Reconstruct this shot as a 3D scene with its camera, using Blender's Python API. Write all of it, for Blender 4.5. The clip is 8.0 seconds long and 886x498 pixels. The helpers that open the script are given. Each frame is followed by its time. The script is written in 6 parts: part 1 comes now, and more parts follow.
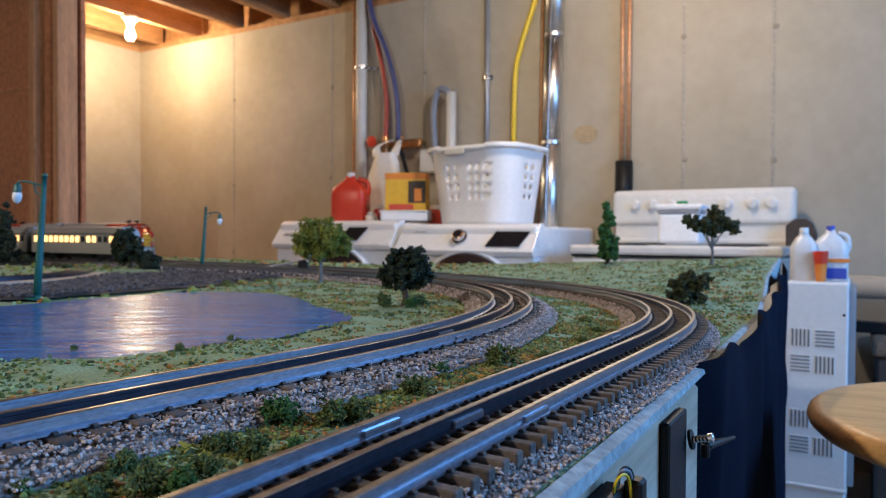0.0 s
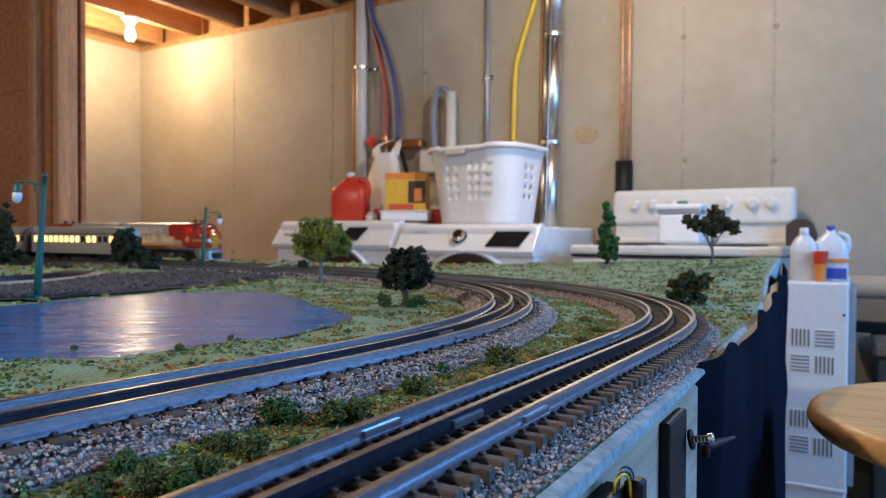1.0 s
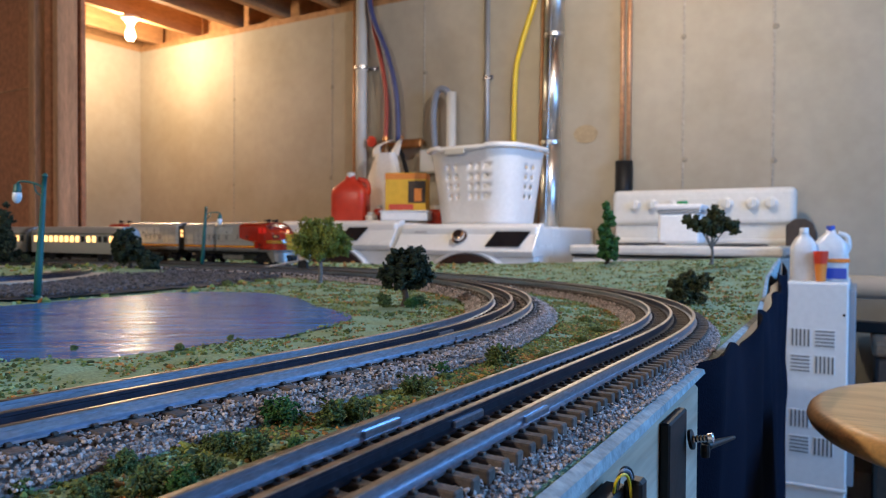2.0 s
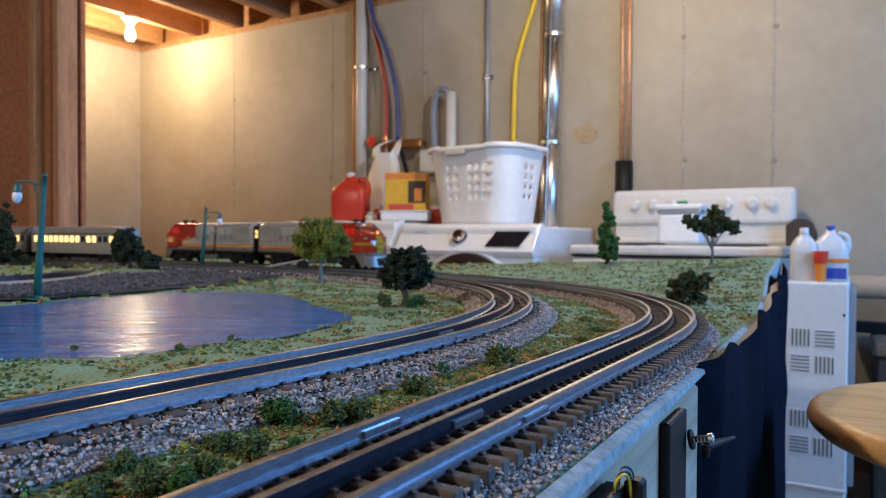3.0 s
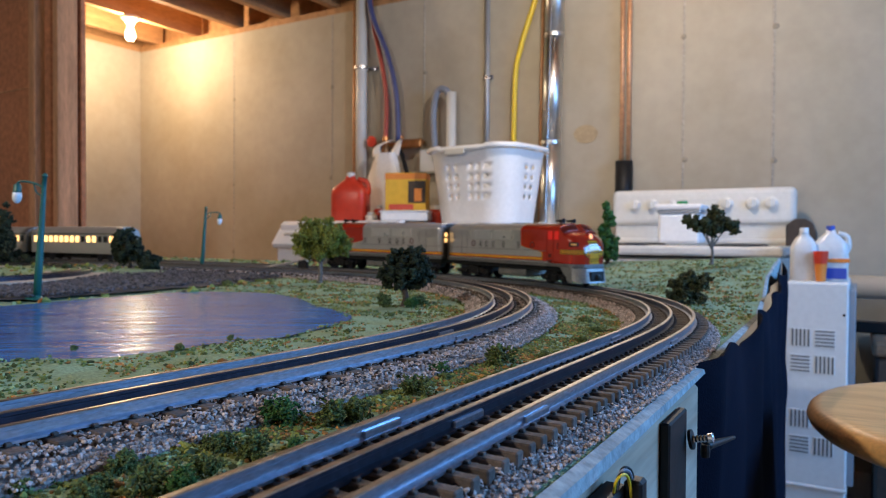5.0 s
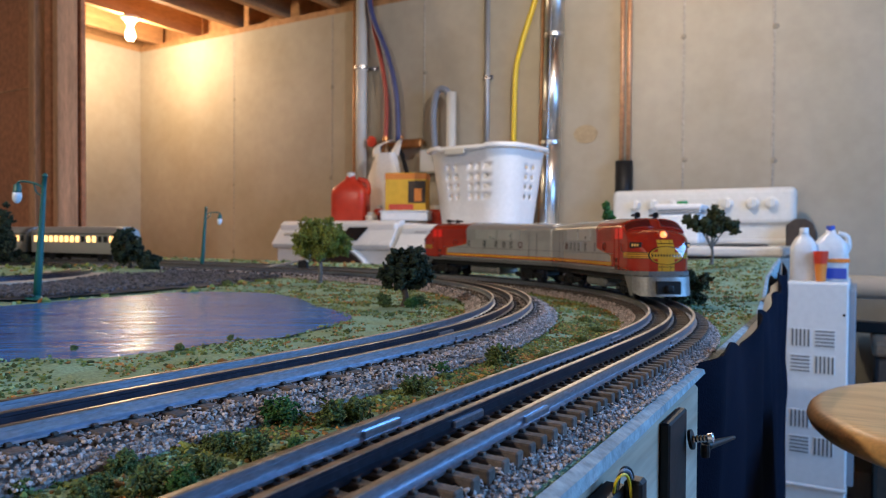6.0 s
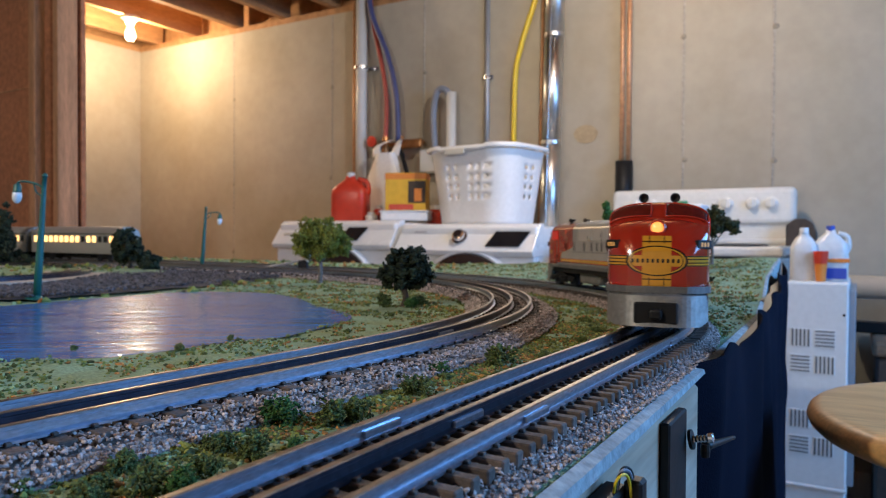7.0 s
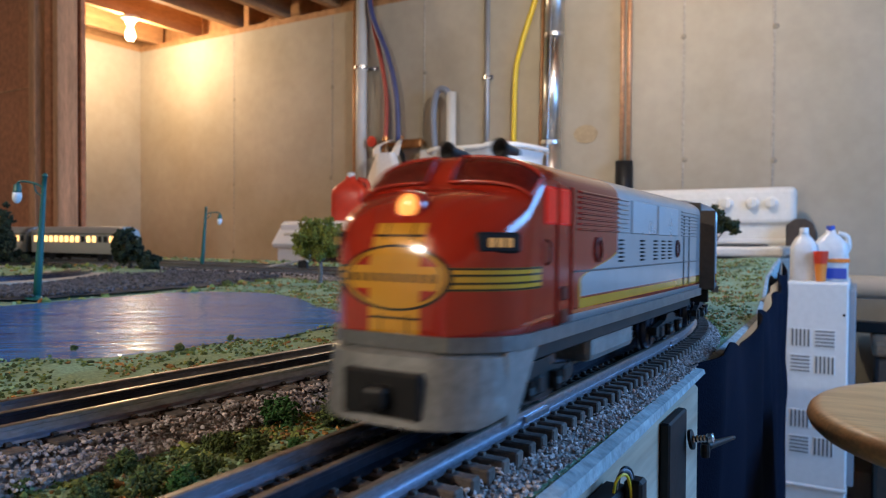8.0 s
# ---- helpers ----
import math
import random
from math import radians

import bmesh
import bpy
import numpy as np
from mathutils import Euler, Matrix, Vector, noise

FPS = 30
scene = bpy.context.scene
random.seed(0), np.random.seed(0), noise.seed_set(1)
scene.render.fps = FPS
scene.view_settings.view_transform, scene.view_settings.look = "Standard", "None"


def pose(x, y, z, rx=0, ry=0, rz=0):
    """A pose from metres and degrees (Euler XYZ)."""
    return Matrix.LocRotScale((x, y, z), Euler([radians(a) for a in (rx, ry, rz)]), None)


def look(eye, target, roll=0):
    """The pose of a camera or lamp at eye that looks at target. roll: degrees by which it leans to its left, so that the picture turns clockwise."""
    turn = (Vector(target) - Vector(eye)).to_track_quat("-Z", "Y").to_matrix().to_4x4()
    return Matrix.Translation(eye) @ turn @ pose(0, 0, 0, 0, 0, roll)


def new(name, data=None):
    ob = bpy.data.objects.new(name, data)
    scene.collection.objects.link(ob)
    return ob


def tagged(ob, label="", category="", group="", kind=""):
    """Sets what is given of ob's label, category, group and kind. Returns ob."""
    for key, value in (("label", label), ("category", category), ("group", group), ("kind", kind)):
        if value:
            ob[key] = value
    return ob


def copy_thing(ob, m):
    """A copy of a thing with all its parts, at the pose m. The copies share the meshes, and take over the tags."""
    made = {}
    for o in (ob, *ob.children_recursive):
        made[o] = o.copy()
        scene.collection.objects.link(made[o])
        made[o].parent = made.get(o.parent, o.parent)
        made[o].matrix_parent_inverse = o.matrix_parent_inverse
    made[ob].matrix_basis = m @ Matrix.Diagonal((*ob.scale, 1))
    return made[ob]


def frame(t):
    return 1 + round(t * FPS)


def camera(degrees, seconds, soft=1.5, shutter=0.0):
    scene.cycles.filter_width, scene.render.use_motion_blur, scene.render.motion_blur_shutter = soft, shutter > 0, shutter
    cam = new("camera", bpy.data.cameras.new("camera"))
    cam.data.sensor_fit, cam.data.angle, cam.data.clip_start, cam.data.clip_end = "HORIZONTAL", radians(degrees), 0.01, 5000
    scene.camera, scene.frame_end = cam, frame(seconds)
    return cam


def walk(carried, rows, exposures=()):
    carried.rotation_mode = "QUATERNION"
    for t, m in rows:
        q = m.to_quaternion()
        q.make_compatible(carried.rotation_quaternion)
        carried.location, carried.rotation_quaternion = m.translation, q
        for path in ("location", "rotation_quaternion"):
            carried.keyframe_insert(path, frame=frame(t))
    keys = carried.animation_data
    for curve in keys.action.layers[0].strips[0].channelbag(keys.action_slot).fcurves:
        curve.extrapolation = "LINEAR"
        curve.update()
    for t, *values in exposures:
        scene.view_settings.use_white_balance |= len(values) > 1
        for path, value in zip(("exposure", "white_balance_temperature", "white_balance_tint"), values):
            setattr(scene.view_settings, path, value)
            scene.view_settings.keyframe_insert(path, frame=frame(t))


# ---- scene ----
# world: x along the block wall, y towards it, z up; the camera stands on the layout table
ZC = 0.95                 # height of the lens
ZR = ZC - 0.0565          # top of the rails
ZT = ZR - 0.0145          # top of the table's scenery base
ROOM = dict(n=3.33, w=-4.52, s=-2.6, e=1.7, top=2.27)
TURN = 30.5

cam = camera(64.1, 8.0, soft=1.05, shutter=0.5)
cam.data.dof.use_dof = True
cam.data.dof.focus_distance = 0.30
cam.data.dof.aperture_fstop = 24.0
EYE = (0.0, 0.0, ZC)
_a, _p = radians(TURN), math.atan(23 / 1252)
AIM = (-math.sin(_a) * math.cos(_p), math.cos(_a) * math.cos(_p), ZC - math.sin(_p))
walk(cam, [(0.0, look(EYE, AIM, 0.34)), (8.0, look(EYE, AIM, 0.34))], [(0.0, 0.02, 6500, 10), (8.0, 0.02, 6500, 10)])

# ---- light ----
world = bpy.data.worlds.new("world")
scene.world = world
world.use_nodes = True
_wn = world.node_tree.nodes
_sky = _wn.new("ShaderNodeTexSky")
_sky.sky_type, _sky.sun_disc = "NISHITA", False
_sky.sun_elevation, _sky.sun_rotation = radians(40), radians(120)
world.node_tree.links.new(_sky.outputs[0], _wn["Background"].inputs[0])
_wn["Background"].inputs[1].default_value = 0.12


def lamp(name, kind, m, watts, colour, size=0.05, size_y=None):
    data = bpy.data.lights.new(name, kind)
    data.energy, data.color = watts, colour
    if kind == "AREA":
        data.shape, data.size, data.size_y = "RECTANGLE", size, size_y or size
    else:
        data.shadow_soft_size = size
    ob = new(name, data)
    ob.matrix_world = m
    return ob


BULB = (-3.954, 2.84, 2.19)
BULB2 = (-0.706, 2.2, 2.19)
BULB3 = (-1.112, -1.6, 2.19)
WIN_Y, WIN_W, WIN_Z0, WIN_Z1 = 1.4, 2.3, 1.15, 2.05
lamp("bulb_light", "POINT", pose(*BULB), 44, (1.0, 0.76, 0.48), 0.035)
lamp("bulb_light", "POINT", pose(*BULB2), 45, (1.0, 0.90, 0.77), 0.035)
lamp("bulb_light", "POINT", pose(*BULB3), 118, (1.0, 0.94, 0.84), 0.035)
# daylight in the opening of the high basement window
lamp("window_daylight", "AREA", look((ROOM["e"] + 0.02, WIN_Y, 1.625), (-0.4, 0.7, 0.95)), 94, (0.15, 0.45, 1.0), 2.2, 0.84)


# ---- materials ----
def tree_of(name):
    m = bpy.data.materials.new(name)
    m.use_nodes = True
    t = m.node_tree
    return m, t, t.nodes["Principled BSDF"]


def rgb(c):
    return (c[0], c[1], c[2], 1.0)


def mat(name, base, rough=0.6, metal=0.0, var=0.25, grain=400.0, blotch=12.0, bump=0.15, depth=0.0006, tint=None, stretch=(1, 1, 1), coat=0.0, glow=None, island=0.0, rough_var=0.12, trans=0.0, obj=0.0, spec=0.5):
    """A surface with fine grain and broad blotches in object space; tint is the second colour of the blotches."""
    m, t, b = tree_of(name)
    L, N = t.links.new, t.nodes.new
    co = N("ShaderNodeTexCoord")
    mp = N("ShaderNodeMapping")
    mp.inputs["Scale"].default_value = stretch
    L(co.outputs["Object"], mp.inputs[0])
    fine, broad = N("ShaderNodeTexNoise"), N("ShaderNodeTexNoise")
    for n, s, d in ((fine, grain, 3.0), (broad, blotch, 4.0)):
        n.inputs["Scale"].default_value, n.inputs["Detail"].default_value = s, d
        L(mp.outputs[0], n.inputs["Vector"])
    mix = N("ShaderNodeMixRGB")
    mix.inputs[1].default_value, mix.inputs[2].default_value = rgb(base), rgb(tint or [c * (1 - var) for c in base])
    ramp = N("ShaderNodeMapRange")
    ramp.inputs[1].default_value, ramp.inputs[2].default_value = 0.35, 0.68
    L(broad.outputs[0], ramp.inputs[0]), L(ramp.outputs[0], mix.inputs[0])
    mul = N("ShaderNodeMixRGB")
    mul.blend_type, mul.inputs[0].default_value = "MULTIPLY", min(1.0, var * 2)
    gr = N("ShaderNodeMapRange")
    gr.inputs[1].default_value, gr.inputs[2].default_value, gr.inputs[3].default_value, gr.inputs[4].default_value = 0.3, 0.7, 0.55, 1.3
    L(fine.outputs[0], gr.inputs[0]), L(mix.outputs[0], mul.inputs[1]), L(gr.outputs[0], mul.inputs[2])
    out = mul.outputs[0]
    if island or obj:
        rnd = N("ShaderNodeObjectInfo").outputs["Random"] if obj else N("ShaderNodeNewGeometry").outputs["Random Per Island"]
        hs = N("ShaderNodeHueSaturation")
        vr = N("ShaderNodeMapRange")
        vr.inputs[3].default_value, vr.inputs[4].default_value = 1 - (island or obj), 1 + (island or obj)
        L(rnd, vr.inputs[0]), L(vr.outputs[0], hs.inputs["Value"]), L(out, hs.inputs["Color"])
        out = hs.outputs[0]
    L(out, b.inputs["Base Color"])
    rr = N("ShaderNodeMapRange")
    rr.inputs[3].default_value, rr.inputs[4].default_value = max(0.02, rough - rough_var), min(1, rough + rough_var)
    L(broad.outputs[0], rr.inputs[0]), L(rr.outputs[0], b.inputs["Roughness"])
    b.inputs["Metallic"].default_value = metal
    b.inputs["Coat Weight"].default_value = coat
    b.inputs["Specular IOR Level"].default_value = spec
    b.inputs["Transmission Weight"].default_value = trans
    if bump:
        bp = N("ShaderNodeBump")
        bp.inputs["Strength"].default_value, bp.inputs["Distance"].default_value = bump, depth
        L(fine.outputs[0], bp.inputs["Height"]), L(bp.outputs[0], b.inputs["Normal"])
    if glow:
        b.inputs["Emission Color"].default_value, b.inputs["Emission Strength"].default_value = rgb(glow[0]), glow[1]
    return m


M_CONCRETE = mat("concrete_wall", (0.405, 0.36, 0.29), 0.85, var=0.055, grain=20, blotch=1.5, bump=0.2, depth=0.003, tint=(0.33, 0.28, 0.205))
M_FLOOR = mat("floor_concrete", (0.3, 0.29, 0.27), 0.7, grain=90, blotch=2.0, bump=0.2, depth=0.002)
M_SEAM = mat("seam_stain", (0.33, 0.29, 0.23), 0.9, grain=150, blotch=8)
M_JOIST = mat("joist_wood", (0.44, 0.22, 0.09), 0.75, var=0.35, grain=60, blotch=3, stretch=(6, 0.4, 6), bump=0.25, depth=0.002)
M_STUD = mat("stud_wood", (0.62, 0.31, 0.16), 0.7, var=0.35, grain=60, blotch=5, stretch=(6, 6, 0.4), bump=0.25, depth=0.002)
M_PANEL = mat("brown_panel", (0.50, 0.20, 0.10), 0.75, var=0.3, grain=40, blotch=1.4, bump=0.2, depth=0.002)
M_RAIL = mat("rail_steel", (0.52, 0.56, 0.65), 0.32, 1.0, var=0.25, grain=300, blotch=25, bump=0.08, depth=0.0003, stretch=(1, 1, 4), rough_var=0.1)
M_RAIL_DARK = mat("blackened_rail", (0.055, 0.06, 0.085), 0.32, 0.8, var=0.3, grain=300, blotch=25, bump=0.1, depth=0.0003)
M_RAIL_TOP = mat("worn_rail_head", (0.34, 0.31, 0.28), 0.4, 1.0, var=0.35, grain=250, blotch=40, bump=0.1, depth=0.0003, tint=(0.31, 0.27, 0.23))
M_TIE = mat("tie_plastic", (0.05, 0.038, 0.033), 0.75, var=0.45, grain=500, blotch=60, bump=0.6, depth=0.0007, obj=0.35, tint=(0.10, 0.075, 0.062))
M_BALLAST = mat("ballast_stone", (0.46, 0.40, 0.385), 0.85, var=0.35, grain=900, blotch=200, bump=0.3, depth=0.0004, island=0.45, tint=(0.31, 0.245, 0.225))
M_BALLAST_BASE = mat("ballast_bed", (0.40, 0.35, 0.33), 0.9, var=0.5, grain=700, blotch=60, bump=1.0, depth=0.002)
M_GRASS = mat("scenic_base", (0.22, 0.36, 0.24), 0.95, var=0.4, grain=520, blotch=26, bump=0.9, depth=0.0016, tint=(0.22, 0.26, 0.11))
M_GRAVEL = mat("grey_gravel", (0.085, 0.078, 0.082), 0.95, var=0.5, grain=650, blotch=50, bump=1.0, depth=0.002)
M_PLY = mat("plywood_face", (0.42, 0.35, 0.275), 0.7, var=0.2, grain=60, blotch=9, stretch=(1, 0.4, 4), bump=0.2, depth=0.0006, tint=(0.31, 0.23, 0.155))
M_FOAM_EDGE = mat("painted_edge", (0.33, 0.37, 0.38), 0.8, var=0.35, grain=260, blotch=40, bump=0.6, depth=0.001)
M_WHITE = mat("white_enamel", (0.80, 0.80, 0.80), 0.25, var=0.03, grain=50, blotch=3, bump=0.02, coat=0.3)
M_BLACKGLASS = mat("black_panel", (0.012, 0.012, 0.015), 0.15, var=0.1, bump=0.0)
M_RED = mat("red_gloss", (0.40, 0.028, 0.014), 0.22, var=0.1, grain=200, blotch=20, bump=0.03, coat=0.5)
M_SILVER = mat("silver_paint", (0.42, 0.42, 0.42), 0.36, 0.55, var=0.1, grain=300, blotch=20, bump=0.03)


# ---- mesh helpers ----
def part(name, bm, material, parent=None, label="", smooth=False):
    me = bpy.data.meshes.new(name)
    bm.to_mesh(me)
    bm.free()
    me.materials.append(material)
    if smooth:
        for p in me.polygons:
            p.use_smooth = True
    ob = new(name, me)
    ob.parent = parent
    if label:
        ob["label"] = label
    return ob


def rooted(name, m, label, category, group="", kind=""):
    ob = new(name)
    ob.empty_display_size = 0.05
    ob.matrix_world = m
    return tagged(ob, label, category, group, kind)


def box(sx, sy, sz, x=0, y=0, z=0, bevel=0.0, seg=1, bm=None, m=None):
    """A box standing on z, centred on x and y."""
    b = bmesh.new()
    bmesh.ops.create_cube(b, size=1)
    for v in b.verts:
        v.co = Vector((v.co.x * sx, v.co.y * sy, (v.co.z + 0.5) * sz))
    if bevel:
        bmesh.ops.bevel(b, geom=b.edges[:], offset=bevel, segments=seg, affect="EDGES", profile=0.5)
    for v in b.verts:
        v.co += Vector((x, y, z))
    if m is not None:
        b.transform(m)
    return merge(bm, b)


def merge(bm, b):
    if bm is None:
        return b
    me = bpy.data.meshes.new("tmp")
    b.to_mesh(me)
    b.free()
    bm.from_mesh(me)
    bpy.data.meshes.remove(me)
    return bm


def lathe(profile, n=24, m=None, bm=None):
    """A turned shape from (radius, height) pairs."""
    b = bmesh.new()
    rings = []
    for r, z in profile:
        rings.append([b.verts.new((max(r, 1e-5) * math.cos(i * math.tau / n), max(r, 1e-5) * math.sin(i * math.tau / n), z)) for i in range(n)])
    for a, c in zip(rings, rings[1:]):
        for i in range(n):
            b.faces.new((a[i], a[(i + 1) % n], c[(i + 1) % n], c[i]))
    b.faces.new(rings[0][::-1]), b.faces.new(rings[-1])
    bmesh.ops.remove_doubles(b, verts=b.verts[:], dist=1e-5)
    if m is not None:
        b.transform(m)
    return merge(bm, b)


def tube(points, r, n=10, bm=None, taper=None):
    """A round bar along points; taper gives the radius at the end."""
    b = bmesh.new()
    pts = [Vector(p) for p in points]
    rings, side = [], None
    for i, p in enumerate(pts):
        d = (pts[min(i + 1, len(pts) - 1)] - pts[max(i - 1, 0)]).normalized()
        if side is None:
            side = d.orthogonal().normalized()
        side = (side - d * side.dot(d)).normalized()
        up = d.cross(side)
        rr = r if taper is None else r + (taper - r) * i / (len(pts) - 1)
        rings.append([b.verts.new(p + (side * math.cos(k * math.tau / n) + up * math.sin(k * math.tau / n)) * rr) for k in range(n)])
    for a, c in zip(rings, rings[1:]):
        for k in range(n):
            b.faces.new((a[k], a[(k + 1) % n], c[(k + 1) % n], c[k]))
    b.faces.new(rings[0][::-1]), b.faces.new(rings[-1])
    return merge(bm, b)


def smooth_line(points, n=12):
    """A Catmull-Rom curve through points."""
    p = [Vector(q) for q in points]
    p = [p[0] * 2 - p[1]] + p + [p[-1] * 2 - p[-2]]
    out = []
    for a, b, c, d in zip(p, p[1:], p[2:], p[3:]):
        for i in range(n):
            t = i / n
            out.append(0.5 * (2 * b + (c - a) * t + (2 * a - 5 * b + 4 * c - d) * t * t + (3 * b - a - 3 * c + d) * t ** 3))
    return out + [p[-2]]


def ico(r, sub=1, bm=None, m=None):
    b = bmesh.new()
    bmesh.ops.create_icosphere(b, subdivisions=sub, radius=r)
    if m is not None:
        b.transform(m)
    return merge(bm, b)


def extruded(outline, depth, bm=None, m=None, bevel=0.0):
    """A flat outline in x, z pushed back along y by depth."""
    b = bmesh.new()
    f = b.faces.new([b.verts.new((x, 0, z)) for x, z in outline])
    g = bmesh.ops.extrude_face_region(b, geom=[f])
    for v in g["geom"]:
        if isinstance(v, bmesh.types.BMVert):
            v.co.y += depth
    bmesh.ops.recalc_face_normals(b, faces=b.faces[:])
    if bevel:
        bmesh.ops.bevel(b, geom=b.edges[:], offset=bevel, segments=2, affect="EDGES", profile=0.5)
    if m is not None:
        b.transform(m)
    return merge(bm, b)


# ---- the tracks' lines in plan ----
KNOTS = (0, .25, .45, .65, .85, 1.05, 1.25, 1.6, 2.2)


class Line:
    """A track's centre line: start, heading and curvature along its length, with straight run-ons."""

    def __init__(self, x0, h0, bends, length=2.2, before=0.9, after=1.9, y0=0.1, sag=()):
        n = 441
        s = np.linspace(0, length, n)
        k = np.interp(s, KNOTS, bends)
        ds = s[1] - s[0]
        th = h0 + np.concatenate([[0], np.cumsum((k[1:] + k[:-1]) / 2 * ds)])
        tm = (th[1:] + th[:-1]) / 2
        x = x0 + np.concatenate([[0], np.cumsum(-np.sin(tm) * ds)])
        y = y0 + np.concatenate([[0], np.cumsum(np.cos(tm) * ds)])
        bs, as_ = np.arange(-before, 0, 0.05), length + np.arange(0.05, after, 0.05)
        self.s = np.concatenate([bs, s, as_])
        self.x = np.concatenate([x0 - np.sin(h0) * bs, x, x[-1] - np.sin(th[-1]) * (as_ - length)])
        self.y = np.concatenate([y0 + np.cos(h0) * bs, y, y[-1] + np.cos(th[-1]) * (as_ - length)])
        self.old = self.s.copy()
        # the board sags a little where the line bends: (run, share by which the place lies farther and lower)
        g = np.interp(self.old, *zip(*sag)) if sag else np.zeros(len(self.s))
        g = np.convolve(np.pad(g, 12, mode="edge"), np.hanning(27)[1:-1] / np.hanning(27)[1:-1].sum(), mode="valid") if sag else g
        self.x, self.y, self.dip = self.x * (1 + g), self.y * (1 + g), -(ZC - ZR) * g
        step = np.hypot(np.diff(self.x), np.diff(self.y))
        self.s = self.old[0] + np.concatenate([[0], np.cumsum(step)])
        self.th = np.arctan2(-np.gradient(self.x, self.s), np.gradient(self.y, self.s))

    def at(self, s, off=0.0, z=0.0):
        x, y, th, dip = (float(np.interp(s, self.s, a)) for a in (self.x, self.y, self.th, self.dip))
        return Vector((x + off * math.cos(th), y + off * math.sin(th), z + dip)), th

    def gap(self, x, y):
        """Distance from the line."""
        return float(np.min(np.hypot(self.x - x, self.y - y)))


OUTER = Line(-0.1112, 0.0165, (-0.2898, 0.0069, 2.5358, 2.2781, 1.2584, 0.6822, 0.4329, 0.2209, 0.0435), sag=((-1, 0), (0.12, 0), (0.27, .03), (0.36, .05), (0.5, .085), (0.66, .132), (0.83, .14), (1.0, .094), (1.16, .058), (1.32, .034), (1.49, .019), (1.8, .004), (2.2, 0), (9, 0)))
INNER = Line(-0.2341, -0.0386, (-0.862, 1.3622, 1.8872, 2.1515, 1.6587, 0.9462, 0.3336, 0.0016, -0.0384))


# ---- the room ----
def room():
    n, w, s, e, top = (ROOM[k] for k in "n w s e top".split())
    t = 0.25
    tagged(part("floor", box(e - w + 2 * t, n - s + 2 * t, 0.1, (e + w) / 2, (n + s) / 2, -0.1), M_FLOOR), "bare grey concrete basement floor", "floor", kind="structure")
    tagged(part("wall_north", box(e - w + 2 * t, t, top, (e + w) / 2, n + t / 2, 0), M_CONCRETE), "poured concrete basement wall with form marks", "wall", kind="structure")
    tagged(part("wall_west", box(t, n - s, top, w - t / 2, (n + s) / 2, 0), M_CONCRETE), "poured concrete basement wall by the bare bulb", "wall", kind="structure")
    tagged(part("wall_south", box(e - w + 2 * t, t, top, (e + w) / 2, s - t / 2, 0), M_CONCRETE), "plain concrete basement wall", "wall", kind="structure")
    d0, d1 = WIN_Y - WIN_W / 2, WIN_Y + WIN_W / 2
    bm = box(t, d0 - s, top, e + t / 2, (s + d0) / 2, 0)
    box(t, n - d1, top, e + t / 2, (n + d1) / 2, 0, bm=bm)
    box(t, WIN_W, top - WIN_Z1, e + t / 2, WIN_Y, WIN_Z1, bm=bm)
    box(t, WIN_W, WIN_Z0, e + t / 2, WIN_Y, 0, bm=bm)
    tagged(part("wall_east", bm, M_CONCRETE), "concrete basement wall with a high window", "wall", kind="structure")
    bm = bmesh.new()
    for i in range(20):
        box(0.045, n - s + 0.1, 0.235, w + 0.16 + i * 0.406, (n + s) / 2, top + 0.04, bm=bm)
    box(e - w + 0.4, n - s + 0.4, 0.02, (e + w) / 2, (n + s) / 2, top + 0.277, bm=bm)
    box(e - w + 0.3, 0.14, 0.038, (e + w) / 2, n + 0.08, top + 0.001, bm=bm)
    box(0.14, n - s, 0.038, w - 0.08, (n + s) / 2, top + 0.001, bm=bm)
    box(e - w + 0.5, 0.04, 0.24, (e + w) / 2, n + 0.12, top + 0.037, bm=bm)
    box(0.04, n - s + 0.5, 0.24, w - 0.12, (n + s) / 2, top + 0.037, bm=bm)
    box(e - w, 0.04, 0.235, (e + w) / 2, s - 0.1, top + 0.04, bm=bm)
    box(0.04, n - s, 0.235, e + 0.1, (n + s) / 2, top + 0.04, bm=bm)
    tagged(part("ceiling", bm, M_JOIST), "open ceiling of brown wooden joists and subfloor", "ceiling", kind="structure")


room()


def seams():
    n, top = ROOM["n"], ROOM["top"]
    for x in (-3.567, -2.74, -2.09, -0.70, -0.327, 0.45):
        ob = rooted("form_seam", pose(x, n, 0), "faint vertical form seam with dark tie marks on concrete", "wall seam", "form seams", "structure")
        part("ridge", box(0.012, 0.006, top - 0.02, 0, 0.001, 0.01, bevel=0.002), M_SEAM2, ob)
        for z in (0.45, 0.85, 1.285, 1.845):
            part("tie_mark", lathe([(0.011, 0), (0.013, 0.002), (0.008, 0.005), (0.002, 0.006)], 10, pose(random.uniform(-.012, .012), -0.001, z + random.uniform(-.02, .02), 90)), M_SEAM, ob)


M_SEAM2 = mat("seam_ridge", (0.40, 0.365, 0.31), 0.9, grain=60, blotch=3)
seams()


